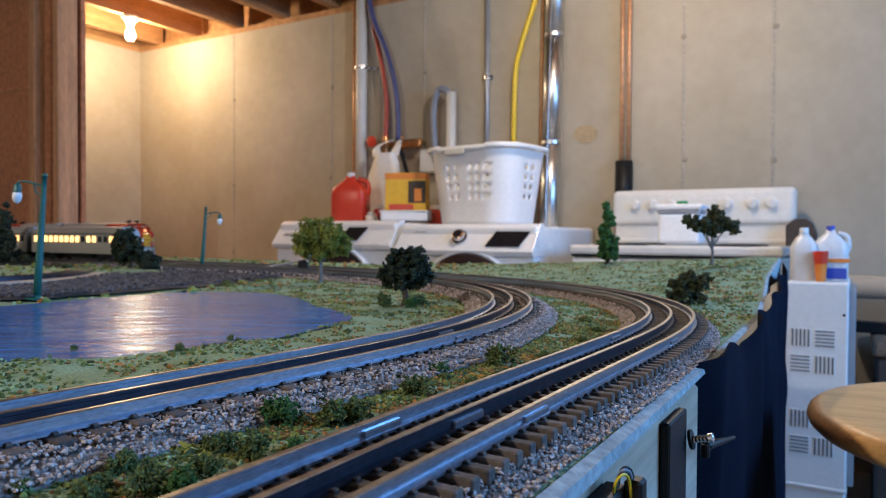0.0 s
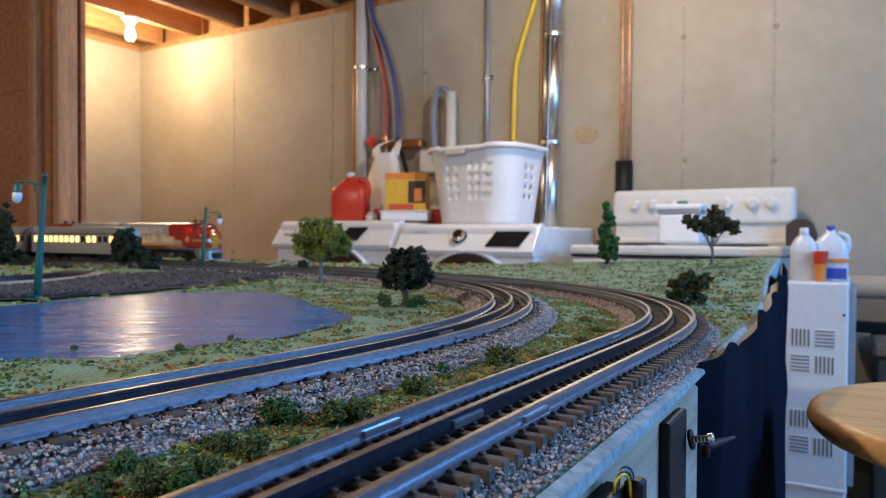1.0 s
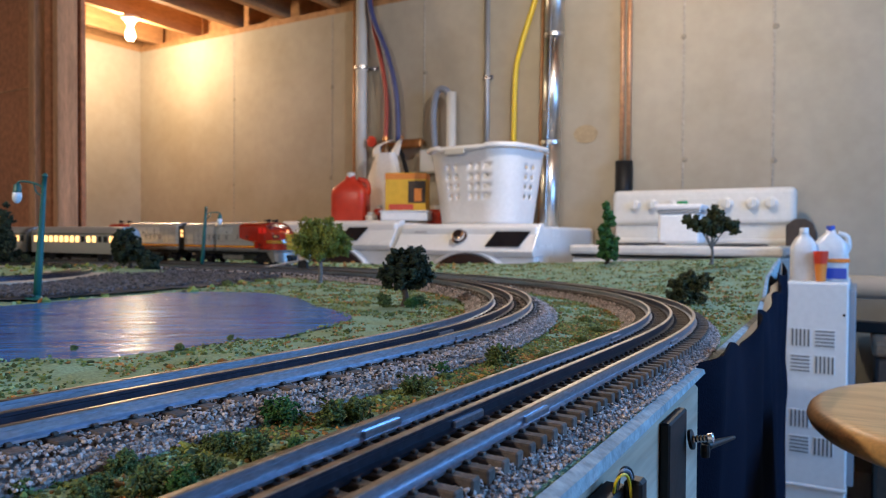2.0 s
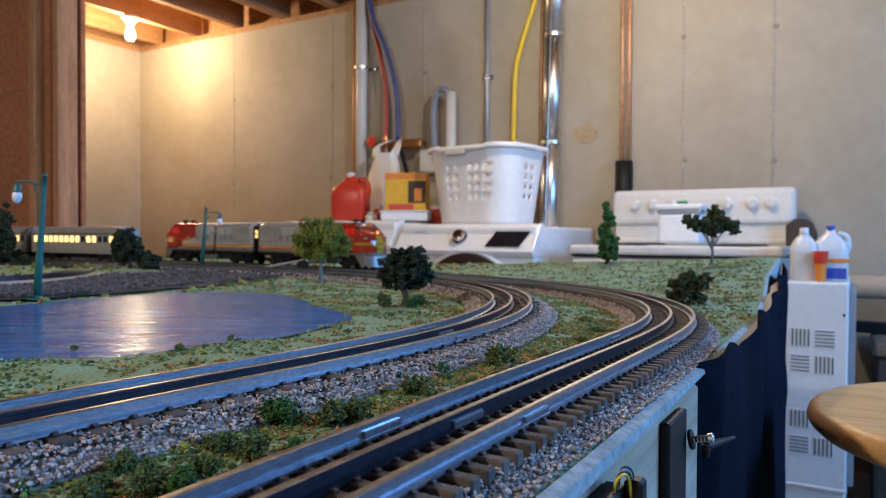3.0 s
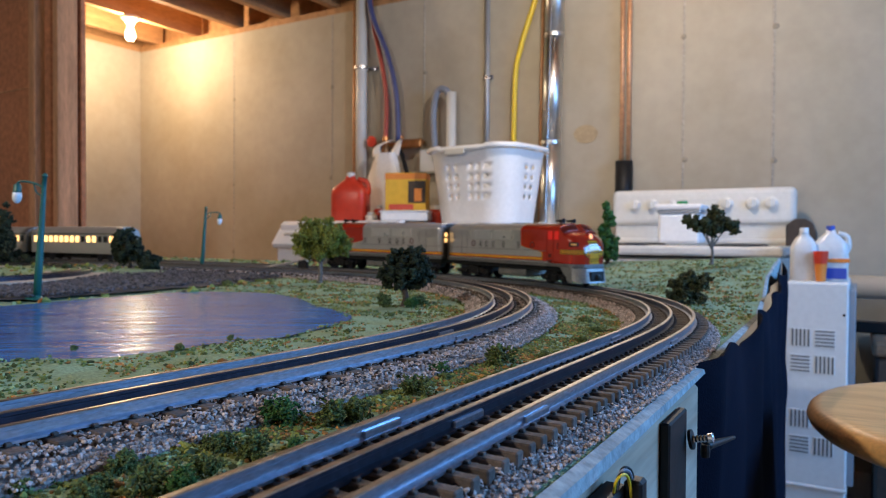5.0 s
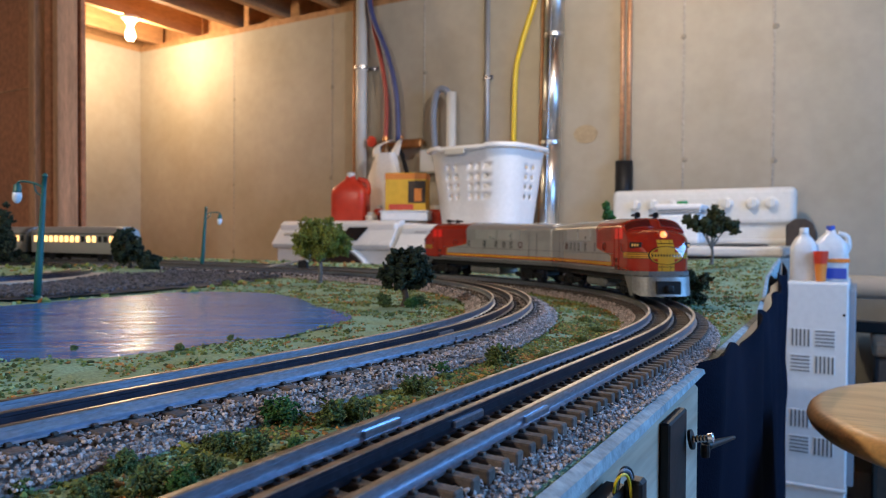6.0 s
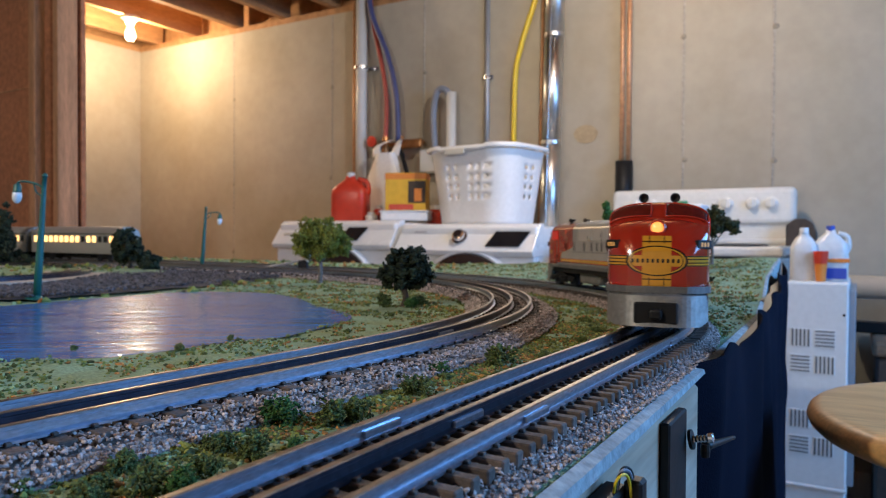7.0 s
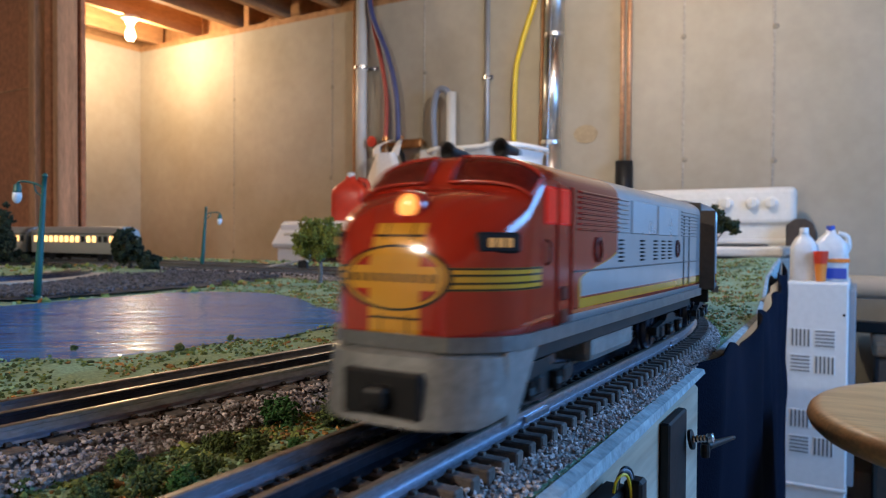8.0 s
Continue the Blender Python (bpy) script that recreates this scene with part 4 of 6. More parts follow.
def locomotive():
    ob = rooted("diesel_locomotive", pose(0, 0, ZR), "red and silver streamlined model diesel with a yellow nose band", "model locomotive", "locomotives")
    body = part("carbody", loco_body(), M_LIVERY, ob, "glossy red and silver carbody with yellow oval", smooth=True)
    X = LOCO_L / 2
    part("sill", band_round(0.0228, 0.0266, 0.0011, 0.003), M_GREY, ob, "worn silver sill band")
    # black strip: the shade between sill and pilot is put into its colour
    part("shadow_gap", band_round(0.0216, 0.0229, -0.0012, 0.002, 0.0, 0.05), M_BLACK, ob, "black strip for the shaded gap over the pilot")
    # pilot: curved apron; a black block paints the shade of the coupler pocket
    bm = bmesh.new()
    rows = []
    for i in range(25):
        a = -1 + 2 * i / 24
        y = 0.0272 * a
        x = X + 0.004 - 0.017 * abs(a) ** 3.4
        low = 0.0045 + max(0.0, abs(a) - 0.86) * 0.02
        sx = 0.0028
        rows.append([bm.verts.new(p) for p in ((x - 0.003, y, 0.0226), (x, y * 1.02, 0.0215), (x + sx * 0.5, y * 1.02, 0.012), (x + sx, y * 1.02, low), (x + sx - 0.0015, y, low), (x - 0.0045, y, 0.0226))])
    for a, b in zip(rows, rows[1:]):
        for i in range(6):
            bm.faces.new((a[i], b[i], b[(i + 1) % 6], a[(i + 1) % 6]))
    bm.faces.new(rows[0]), bm.faces.new(rows[-1][::-1])
    bmesh.ops.recalc_face_normals(bm, faces=bm.faces[:])
    pilot = part("pilot", bm, M_PILOT, ob, "worn silver pilot apron", smooth=False)
    part("coupler_pocket", box(0.004, 0.0235, 0.0118, X + 0.0048, 0, 0.0062, 0.0008), M_BLACK, pilot, "black block for the shaded coupler opening")
    part("coupler", box(0.008, 0.007, 0.006, X + 0.0065, 0.0, 0.0085, 0.0015, 2), M_BLACK, pilot)
    for s in (-1, 1):
        # side apron behind the pilot
        part("side_apron", extruded([(0, 0.0226), (0.022, 0.0226), (0.006, 0.0042), (0.0, 0.0042)], 0.001, m=Matrix.Translation((X - 0.0115, s * 0.0270 + 0.0005, 0)) @ Matrix.Rotation(math.pi, 4, "Z")), M_PILOT, pilot)
        # windscreen halves lie on the shell
        bm = bmesh.new()
        rows = []
        for i in range(7):
            row = []
            for j in range(9):
                ang = 13 + (84 - 13) * j / 8
                u = 0.0246 + 0.0088 * i / 6 + 0.0022 * (1 - j / 8)
                p = shell(u, radians(ang if s > 0 else 180 - ang))
                lift = 0.0005 if 0 < i < 6 and 0 < j < 8 else 0.0001
                row.append(bm.verts.new((p.x + lift, p.y, p.z + lift)))
            rows.append(row)
        for a, b in zip(rows, rows[1:]):
            for j in range(8):
                bm.faces.new((a[j], a[j + 1], b[j + 1], b[j]))
        bmesh.ops.recalc_face_normals(bm, faces=bm.faces[:])
        edge = [v.co + Vector((0.0006, 0, 0.0005)) for v in rows[-1] + [r[-1] for r in rows[-2:0:-1]] + rows[0][::-1] + [r[0] for r in rows[1:]]]
        screen = part("windscreen", bm, M_DARK_RED, ob, "dark red windscreen", smooth=True)
        part("windscreen_rim", tube(edge, 0.00055, 6), M_RED, screen, smooth=True)
        # cab side windows and door
        for k in (0.0395, 0.0515):
            w = part("cab_window", box(0.0092, 0.0008, 0.0105, X - k, s * 0.0287, 0.0552, 0.0006), M_CLEAR_RED, ob, "red side window")
        for k in (0.0455, 0.0585):
            part("door_post", box(0.0009, 0.0007, 0.042, X - k, s * 0.0288, 0.0248, 0.0002), M_LIVERY, ob)
        part("kick_step", box(0.006, 0.0010, 0.004, X - 0.052, s * 0.0286, 0.0335, 0.0004), M_DARK_RED, ob)
        part("kick_step", box(0.006, 0.0010, 0.004, X - 0.052, s * 0.0286, 0.0268, 0.0004), M_DARK_RED, ob)
        part("grab_iron", tube([(X - 0.0365, s * 0.0285, 0.044), (X - 0.0365, s * 0.0297, 0.045), (X - 0.0365, s * 0.0297, 0.05), (X - 0.0365, s * 0.0285, 0.051)], 0.0004, 5), M_DARK_RED, ob)
        # portholes
        for k in (0.0875, 0.222):
            ph = part("porthole", lathe([(0.0001, 0), (0.0036, 0), (0.0042, 0.0006), (0.0042, 0.0012), (0.0034, 0.0013), (0.003, 0.0004), (0.0001, 0.0004)], 18, Matrix.Translation((X - k, s * 0.0280, 0.0480)) @ Matrix.Rotation(radians(-90 * s), 4, "X")), M_DARK_RED, ob, "dark round porthole")
        # upper grille of long ribs, bright screens, then louvre banks
        for i in range(8):
            part("grille_rib", box(0.060, 0.0009, 0.0007, X - 0.096, s * 0.0287, 0.0540 + i * 0.00165, 0.0002), M_LIVERY, ob)
            part("grille_rib", box(0.045, 0.0009, 0.0007, X - 0.254, s * 0.0287, 0.0540 + i * 0.00165, 0.0002), M_LIVERY, ob)
        for k in (0.153, 0.199):
            part("side_screen", box(0.043, 0.0008, 0.0128, X - k, s * 0.0287, 0.0538, 0.0004), M_SCREEN, ob, "bright silver side screen")
        for k in (0.117, 0.150, 0.174, 0.190, 0.204):
            for i in range(6):
                part("louvre", box(0.0055, 0.0009, 0.0007, X - k, s * 0.0287, 0.0435 + i * 0.0015, 0.0002), M_BLACK, ob)
        for k in (0.238, 0.252):
            part("door_post", box(0.0007, 0.0006, 0.034, X - k, s * 0.0287, 0.03, 0.0002), M_GREY, ob)
        part("batten", box(0.222, 0.0006, 0.0006, X - 0.172, s * 0.0287, 0.0412, 0.0002), M_GREY, ob)
        # number boards
        d = Matrix.Translation((X - 0.0115, s * 0.0245, 0.0500)) @ Matrix.Rotation(radians(s * 52), 4, "Z")
        nb = part("number_board", box(0.003, 0.0125, 0.0052, 0.0, 0, -0.0026, 0.0007, m=d), M_BLACK, ob, "dark number board")
        for i in range(3):
            part("digit_bar", box(0.0004, 0.0016, 0.0024, 0.0016, -0.0026 + i * 0.0026, -0.0012, 0.0002, m=d), M_BOARD_LIT, nb, "glowing plain bar")
        # air horn
        h = Matrix.Translation((X - 0.050, s * 0.0092, 0.0785)) @ Matrix.Rotation(radians(90), 4, "Y")
        part("air_horn", lathe([(0.0012, -0.012), (0.0016, -0.004), (0.0027, 0.001), (0.0030, 0.0026), (0.0022, 0.0026), (0.0005, -0.001)], 14, h), M_BLACK, ob, "black trumpet horn", smooth=True)
        part("horn_foot", box(0.002, 0.0015, 0.008, X - 0.053, s * 0.0092, 0.0705, 0.0003), M_BLACK, ob)
    lamp_at = Matrix.Translation((X - 0.0082, 0, 0.0592)) @ Matrix.Rotation(radians(82), 4, "Y")
    part("headlight_bezel", lathe([(0.0050, -0.006), (0.0047, 0.0012), (0.0040, 0.0022), (0.0035, 0.0018), (0.0035, -0.004)], 20, lamp_at), M_RED, ob, smooth=True)
    part("headlight", lathe([(0.0001, -0.003), (0.0035, -0.003), (0.0035, 0.001), (0.0024, 0.0019), (0.0001, 0.0023)], 20, lamp_at), M_HEADLIGHT, ob, "glowing amber headlight", smooth=True)
    # roof fans and rear end
    for k in (0.105, 0.128, 0.151, 0.235):
        part("roof_fan", lathe([(0.0095, 0.0738), (0.0095, 0.0762), (0.008, 0.0766), (0.0078, 0.0756), (0.001, 0.0758)], 20, pose(X - k, 0, 0)), M_ROOF, ob, "round grey roof fan")
    part("end_plate", box(0.0016, 0.0556, 0.045, -X - 0.0008, 0, 0.0245, 0.0006), M_END, ob, "dark brown end wall")
    part("end_roof_cap", box(0.0016, 0.040, 0.0055, -X - 0.0008, 0, 0.0685, 0.0006), M_END, ob)
    end = part("end_diaphragm", box(0.006, 0.034, 0.046, -X - 0.003, 0, 0.022, 0.002), M_END, ob, "dark corridor end")
    for k in (0.0475, 0.0555):
        part("end_window", box(0.001, 0.0055, 0.0058, -X - 0.0018, 0.0215, k, 0.0004), M_WINDOW_LIT, end, "lit end window")
    part("fuel_tank", box(0.062, 0.040, 0.0145, 0.0, 0, 0.0065, 0.003, 2), M_PILOT, ob, "silver fuel tank")
    part("underframe", box(0.262, 0.049, 0.0072, -0.008, 0, 0.0170, 0.0005), M_BLACK, ob)
    for c in ob.children_recursive:
        c.data.transform(Matrix.Diagonal((FIT_X, FIT_Y, FIT_Z, 1)))
    return ob


def add_trucks(ob):
    """Two swivelling trucks with turning wheelsets."""
    out = []
    for tx in (0.092, -0.092):
        tr = part("truck", box(0.05, 0.024, 0.009, 0, 0, 0.010, 0.001), M_BLACK, ob, "black truck")
        for s in (-1, 1):
            bm = extruded([(-0.031, 0.0085), (-0.031, 0.0125), (-0.012, 0.0145), (-0.008, 0.0175), (0.008, 0.0175), (0.012, 0.0145), (0.031, 0.0125), (0.031, 0.0085), (0.024, 0.0062), (0.014, 0.0075), (0.010, 0.005), (-0.010, 0.005), (-0.014, 0.0075), (-0.024, 0.0062)], 0.003, m=pose(0, s * 0.0232 - 0.0015, 0))
            for k in (-0.022, 0, 0.022):
                box(0.006, 0.005, 0.006, k, s * 0.0235, 0.0068, 0.0008, bm=bm)
            for k in (-0.011, 0.011):
                lathe([(0.002, 0.007), (0.0025, 0.009), (0.002, 0.011), (0.0025, 0.013)], 8, pose(k, s * 0.026, 0), bm)
            part("side_frame", bm, M_BLACK, tr)
        sets = []
        for k in (-0.020, 0.020):
            ws = part("wheelset", wheelset(), M_RAIL_DARK, tr, "blackened wheels with worn treads", smooth=False)
            sets.append((ws, k))
        out.append((tr, tx, sets))
    return out


loco_front = locomotive()
loco_rear = copy_thing(loco_front, pose(0, 0, ZR))
loco_rear["label"] = "trailing red and silver model diesel facing backwards"
TRUCKS = {loco_front: add_trucks(loco_front), loco_rear: add_trucks(loco_rear)}


def coach(x, y, turn, lit):
    """A parked streamlined passenger coach with lit windows."""
    ob = rooted("passenger_coach", pose(x, y, ZR, 0, 0, turn), "silver fluted model passenger coach with lit windows", "model coach", "passenger coaches")
    L, w = 0.30, 0.027
    bm = bmesh.new()
    rings = []
    for u in (-L / 2, -L / 2 + 0.003, L / 2 - 0.003, L / 2):
        k = 0.94 if abs(u) > L / 2 - 0.001 else 1.0
        pts = [(w * k, 0.016), (w * k, 0.056)] + [(w * k * math.cos(a), 0.056 + 0.016 * k * math.sin(a)) for a in np.linspace(0.2, math.pi - 0.2, 12)] + [(-w * k, 0.056), (-w * k, 0.016)]
        rings.append([bm.verts.new((u, a, b)) for a, b in pts])
    for a, b in zip(rings, rings[1:]):
        for i in range(len(a)):
            bm.faces.new((a[i], a[(i + 1) % len(a)], b[(i + 1) % len(a)], b[i]))
    bm.faces.new(rings[0]), bm.faces.new(rings[-1])
    bmesh.ops.recalc_face_normals(bm, faces=bm.faces[:])
    part("body", bm, M_SILVER, ob)
    for s in (-1, 1):
        for i in range(5):
            part("flute", box(L - 0.01, 0.0008, 0.0012, 0, s * w, 0.019 + i * 0.0034, 0.0003), M_SILVER, ob)
        part("letter_board", box(L - 0.01, 0.0008, 0.004, 0, s * w, 0.0545, 0.0004), M_GREY, ob)
        for i in range(15):
            xx = -L / 2 + 0.018 + i * 0.0187
            part("window", box(0.0105, 0.0010, 0.0125, xx, s * w, 0.0395, 0.0018, 2), M_WINDOW_LIT if i not in lit else M_BLACKGLASS, ob, "warm lit window" if i not in lit else "dark window")
    for tx in (-0.1, 0.1):
        part("truck", box(0.055, 0.04, 0.011, tx, 0, 0.004, 0.003), M_BLACK, ob)
        for k in (-0.017, 0.017):
            for s in (-1, 1):
                part("wheel", lathe([(0.002, -0.001), (0.0085, -0.001), (0.0095, 0.001), (0.002, 0.0015)], 16, pose(tx + k, s * 0.019, 0.0088, 90)), M_RAIL_DARK, ob)
    part("underfloor_box", box(0.1, 0.03, 0.010, 0, 0, 0.006, 0.002), M_BLACK, ob)
    part("vestibule", box(0.012, 0.03, 0.044, L / 2 + 0.004, 0, 0.018, 0.003), M_BLACK, ob)


coach(-1.425, 0.911, 180.4, (1, 2, 5))
coach(-1.74, 0.909, 180.2, (0, 3, 6, 7))
coach(-2.055, 0.908, 180.0, (2, 9))


# the pilot's place along the outer track
S_ROWS = ((-0.5, 2.060), (0, 1.942), (0.5, 1.824), (1.5, 1.612), (3, 1.279), (3.6, 1.143), (4.2, 1.010), (4.6, .921), (5.8, .650), (6.2, .553), (6.6, .446), (7.0, .327), (7.5, .188), (8.0, .056), (8.5, -.076))


def front_s(t):
    """The place at a time; a short running mean keeps the run even."""
    ts, ss = zip(*S_ROWS)
    return float(np.mean([np.interp(t + d, ts, ss) for d in np.linspace(-0.25, 0.25, 11)]))


def car_pose(s, flip=False):
    """Pose of a locomotive whose leading end is at s, its two trucks on the track."""
    back, half = 0.1435, 0.092
    a, ta = OUTER.at(s + back - half)
    b, tb = OUTER.at(s + back + half)
    mid, d = (a + b) / 2, (a - b)
    ang, pitch = math.atan2(d.y, d.x), math.atan2(d.z, math.hypot(d.x, d.y))
    # heading of each truck against the body
    lead, trail = ta - math.pi / 2 - ang, tb - math.pi / 2 - ang
    turn = ang + (math.pi if flip else 0)
    m = Matrix.Translation((mid.x, mid.y, ZR + mid.z)) @ Matrix.Rotation(turn, 4, "Z") @ Matrix.Rotation(pitch if flip else -pitch, 4, "Y")
    wrap = lambda v: (v + math.pi / 2) % math.pi - math.pi / 2
    return m, wrap(lead), wrap(trail)


def motions():
    times = [i / 10 for i in range(81)]
    for ob, lag, flip in ((loco_front, 0.0, False), (loco_rear, 0.293, True)):
        poses = [(t, *car_pose(front_s(t) + lag, flip)) for t in times]
        walk(ob, [(t, m) for t, m, _a, _b in poses])
        for i, (tr, tx, sets) in enumerate(TRUCKS[ob]):
            first = (tx > 0) != flip
            walk(tr, [(t, Matrix.Translation((tx, 0, 0)) @ Matrix.Rotation(a if first else b, 4, "Z")) for t, _m, a, b in poses])
            fine = [j / 20 for j in range(161)]
            for ws, k in sets:
                walk(ws, [(t, Matrix.Translation((k, 0, 0.0105)) @ Matrix.Rotation((-1 if flip else 1) * (1.885 - front_s(t)) / 0.0105, 4, "Y")) for t in fine])




# ---- laundry corner ----
M_CHROME = mat("chrome", (0.6, 0.6, 0.62), 0.12, 1.0, var=0.1, bump=0.0)
M_DOORGLASS = mat("dark_door_glass", (0.03, 0.018, 0.016), 0.12, var=0.2, bump=0.0)
M_PLASTIC_W = mat("white_plastic", (0.79, 0.79, 0.80), 0.4, var=0.05, grain=60, blotch=6, bump=0.05)
M_PLASTIC_CLEAR = mat("milky_plastic", (0.74, 0.75, 0.76), 0.35, var=0.08, grain=60, blotch=20, bump=0.05, trans=0.15)
M_JUG_RED = mat("red_jug", (0.62, 0.05, 0.025), 0.35, var=0.12, blotch=30, bump=0.03)
M_YELLOW = mat("yellow_card", (0.75, 0.42, 0.03), 0.5, var=0.12, blotch=30, bump=0.03)
M_ORANGE = mat("orange_card", (0.72, 0.22, 0.03), 0.5, var=0.12, blotch=30, bump=0.03)
M_BLUE = mat("blue_plastic", (0.03, 0.07, 0.4), 0.4, var=0.1, bump=0.03)
M_GREEN_LID = mat("green_lid", (0.02, 0.22, 0.07), 0.4, var=0.1, bump=0.03)
M_COPPER = mat("copper_pipe", (0.66, 0.34, 0.17), 0.42, 0.35, var=0.25, grain=60, blotch=5, bump=0.05)
M_BRASS = mat("brass_valve", (0.42, 0.20, 0.08), 0.4, 0.8, var=0.3, bump=0.05)
M_DUCT = mat("galvanised_duct", (0.62, 0.64, 0.66), 0.33, 1.0, var=0.1, grain=40, blotch=8, bump=0.06, depth=0.002)
M_PVC = mat("white_pipe", (0.62, 0.60, 0.56), 0.45, var=0.08, bump=0.03)
M_GREYPIPE = mat("grey_conduit", (0.34, 0.36, 0.40), 0.4, 0.4, var=0.1, bump=0.03)
M_GAS = mat("yellow_gas_line", (0.72, 0.52, 0.02), 0.4, var=0.1, bump=0.05)
M_HOSE_RED = mat("red_hose", (0.40, 0.06, 0.04), 0.5, var=0.15, bump=0.05)
M_HOSE_BLUE = mat("blue_hose", (0.05, 0.06, 0.17), 0.5, var=0.15, bump=0.05)
M_HOSE_GREY = mat("grey_hose", (0.20, 0.22, 0.27), 0.5, var=0.15, bump=0.05)
M_NAVY = mat("navy_cloth", (0.004, 0.006, 0.015), 0.95, var=0.3, grain=900, blotch=8, bump=0.6, depth=0.0008, spec=0.04)
M_MAPLE = mat("varnished_maple", (0.74, 0.41, 0.15), 0.5, var=0.22, grain=50, blotch=6, stretch=(0.5, 6, 6), bump=0.06, coat=0.3)
M_CARD = mat("brown_cardboard", (0.22, 0.13, 0.075), 0.85, var=0.25, grain=80, blotch=6)
M_DARKBOX = mat("dark_brown_chest", (0.055, 0.035, 0.025), 0.6, var=0.3, grain=60, blotch=5)
# dark colour stands in for the shade inside the cabinet's vent slots
M_VENT = mat("vent_shadow", (0.06, 0.06, 0.065), 0.7, var=0.1, bump=0.0)
M_TOWER = mat("ivory_white_panel", (0.72, 0.72, 0.71), 0.45, var=0.05, grain=60, blotch=3, bump=0.05)
M_STOVE = mat("ivory_stove", (0.70, 0.68, 0.64), 0.25, var=0.05, grain=60, blotch=4, bump=0.03, coat=0.3)
M_BULB = mat("lit_bulb", (1, 0.9, 0.7), 0.3, bump=0.0, glow=((1.0, 0.80, 0.50), 14.0))
M_PORCELAIN = mat("porcelain_socket", (0.7, 0.66, 0.58), 0.4, var=0.05, bump=0.0)


def bare_bulb(at):
    x, y, z = at
    ob = rooted("light_bulb", pose(x, y, ROOM["top"] + 0.04), "bare glowing bulb in a porcelain ceiling socket", "light bulb", "bare bulbs")
    part("socket", lathe([(0.055, 0), (0.055, -0.012), (0.03, -0.03), (0.022, -0.05), (0.018, -0.05)], 18), M_PORCELAIN, ob, smooth=True)
    h = ROOM["top"] + 0.04 - z
    b = part("glass", lathe([(0.014, -0.05), (0.015, -0.065), (0.026, -h + 0.03), (0.031, -h + 0.005), (0.030, -h - 0.012), (0.02, -h - 0.026), (0.002, -h - 0.032)], 18), M_BULB, ob, "glowing warm bulb", smooth=True)
    b.visible_shadow = False


bare_bulb(BULB)
bare_bulb(BULB2)
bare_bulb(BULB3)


def washer(x0, x1, yf, top, label, dial, door_glass):
    w = x1 - x0
    ob = rooted("washing_machine" if dial else "tumble_dryer", pose((x0 + x1) / 2, yf, 0), label, "washer" if dial else "dryer", "laundry machines")
    part("cabinet", box(w, 0.70, top - 0.005, 0, 0.37, 0, 0.014, 3), M_WHITE, ob, smooth=False)
    # front below the panel, and a leaning control panel
    part("front", box(w - 0.004, 0.02, top - 0.135, 0, 0.012, 0.03, 0.008, 2), M_WHITE, ob)
    bm = extruded([(-0.02, top - 0.128), (-0.032, top - 0.108), (0.052, top + 0.003), (0.09, top + 0.006), (0.09, top - 0.128)], w + 0.006, bevel=0.003, m=Matrix.Translation((w / 2 + 0.003, 0.0, 0)) @ Matrix.Rotation(radians(90), 4, "Z"))
    panel = part("control_panel", bm, M_WHITE, ob)
    tilt = Matrix.Translation((0, 0.0058, top - 0.050)) @ Matrix.Rotation(radians(-37), 4, "X")
    if dial:
        part("display", extruded([(0.115, -0.048), (0.265, -0.048), (0.30, 0.034), (0.147, 0.034)], 0.004, m=tilt @ pose(0, -0.003, 0), bevel=0.001), M_BLACKGLASS, panel, "slanted black display")
        q = tilt @ pose(-0.015, -0.001, -0.004, 90)
        part("dial", lathe([(0.034, 0), (0.034, 0.006), (0.028, 0.008), (0.027, 0.024), (0.020, 0.028), (0.001, 0.028)], 28, q @ Matrix.Diagonal((1, 1, 1, 1))), M_CHROME, panel, "chrome rotary dial", smooth=False)
        part("dial_cap", lathe([(0.020, 0.028), (0.019, 0.030), (0.001, 0.030)], 24, q), M_DOORGLASS, panel, "dark brown dial cap")
        part("logo_bar", box(0.06, 0.002, 0.006, -0.22, -0.001, 0.022, 0.0005, m=tilt), M_GREYPIPE, panel)
    else:
        part("display", extruded([(0.055, -0.048), (0.165, -0.048), (0.20, 0.034), (0.09, 0.034)], 0.004, m=tilt @ pose(0, -0.003, 0), bevel=0.001), M_BLACKGLASS, panel, "slanted black display")
        part("drawer_grip", box(0.11, 0.004, 0.014, -0.24, -0.002, -0.02, 0.002, m=tilt), M_GREYPIPE, panel)
    # round door
    d = pose(0.03, -0.002, top - 0.345, 90)
    door = part("door", lathe([(0.246, 0), (0.246, 0.012), (0.243, 0.02), (0.238, 0.028), (0.233, 0.026)], 48, d), M_WHITE, ob, "round front door ring", smooth=False)
    part("door_glass", lathe([(0.233, 0.022), (0.222, 0.040), (0.15, 0.058), (0.001, 0.066)], 40, d), M_DOORGLASS if door_glass else M_WHITE, door, "dark bulging door glass", smooth=True)
    for s in (-1, 1):
        for yy in (0.07, 0.66):
            part("foot", lathe([(0.02, -0.0), (0.02, 0.004)], 12, pose(s * (w / 2 - 0.05), yy, 0)), M_BLACK, ob)


washer(-1.755, -1.105, 2.59, 0.997, "white front-loading washer with a dial and black display", True, True)
washer(-2.49, -1.79, 2.60, 1.015, "white front-loading dryer with a black display", False, True)


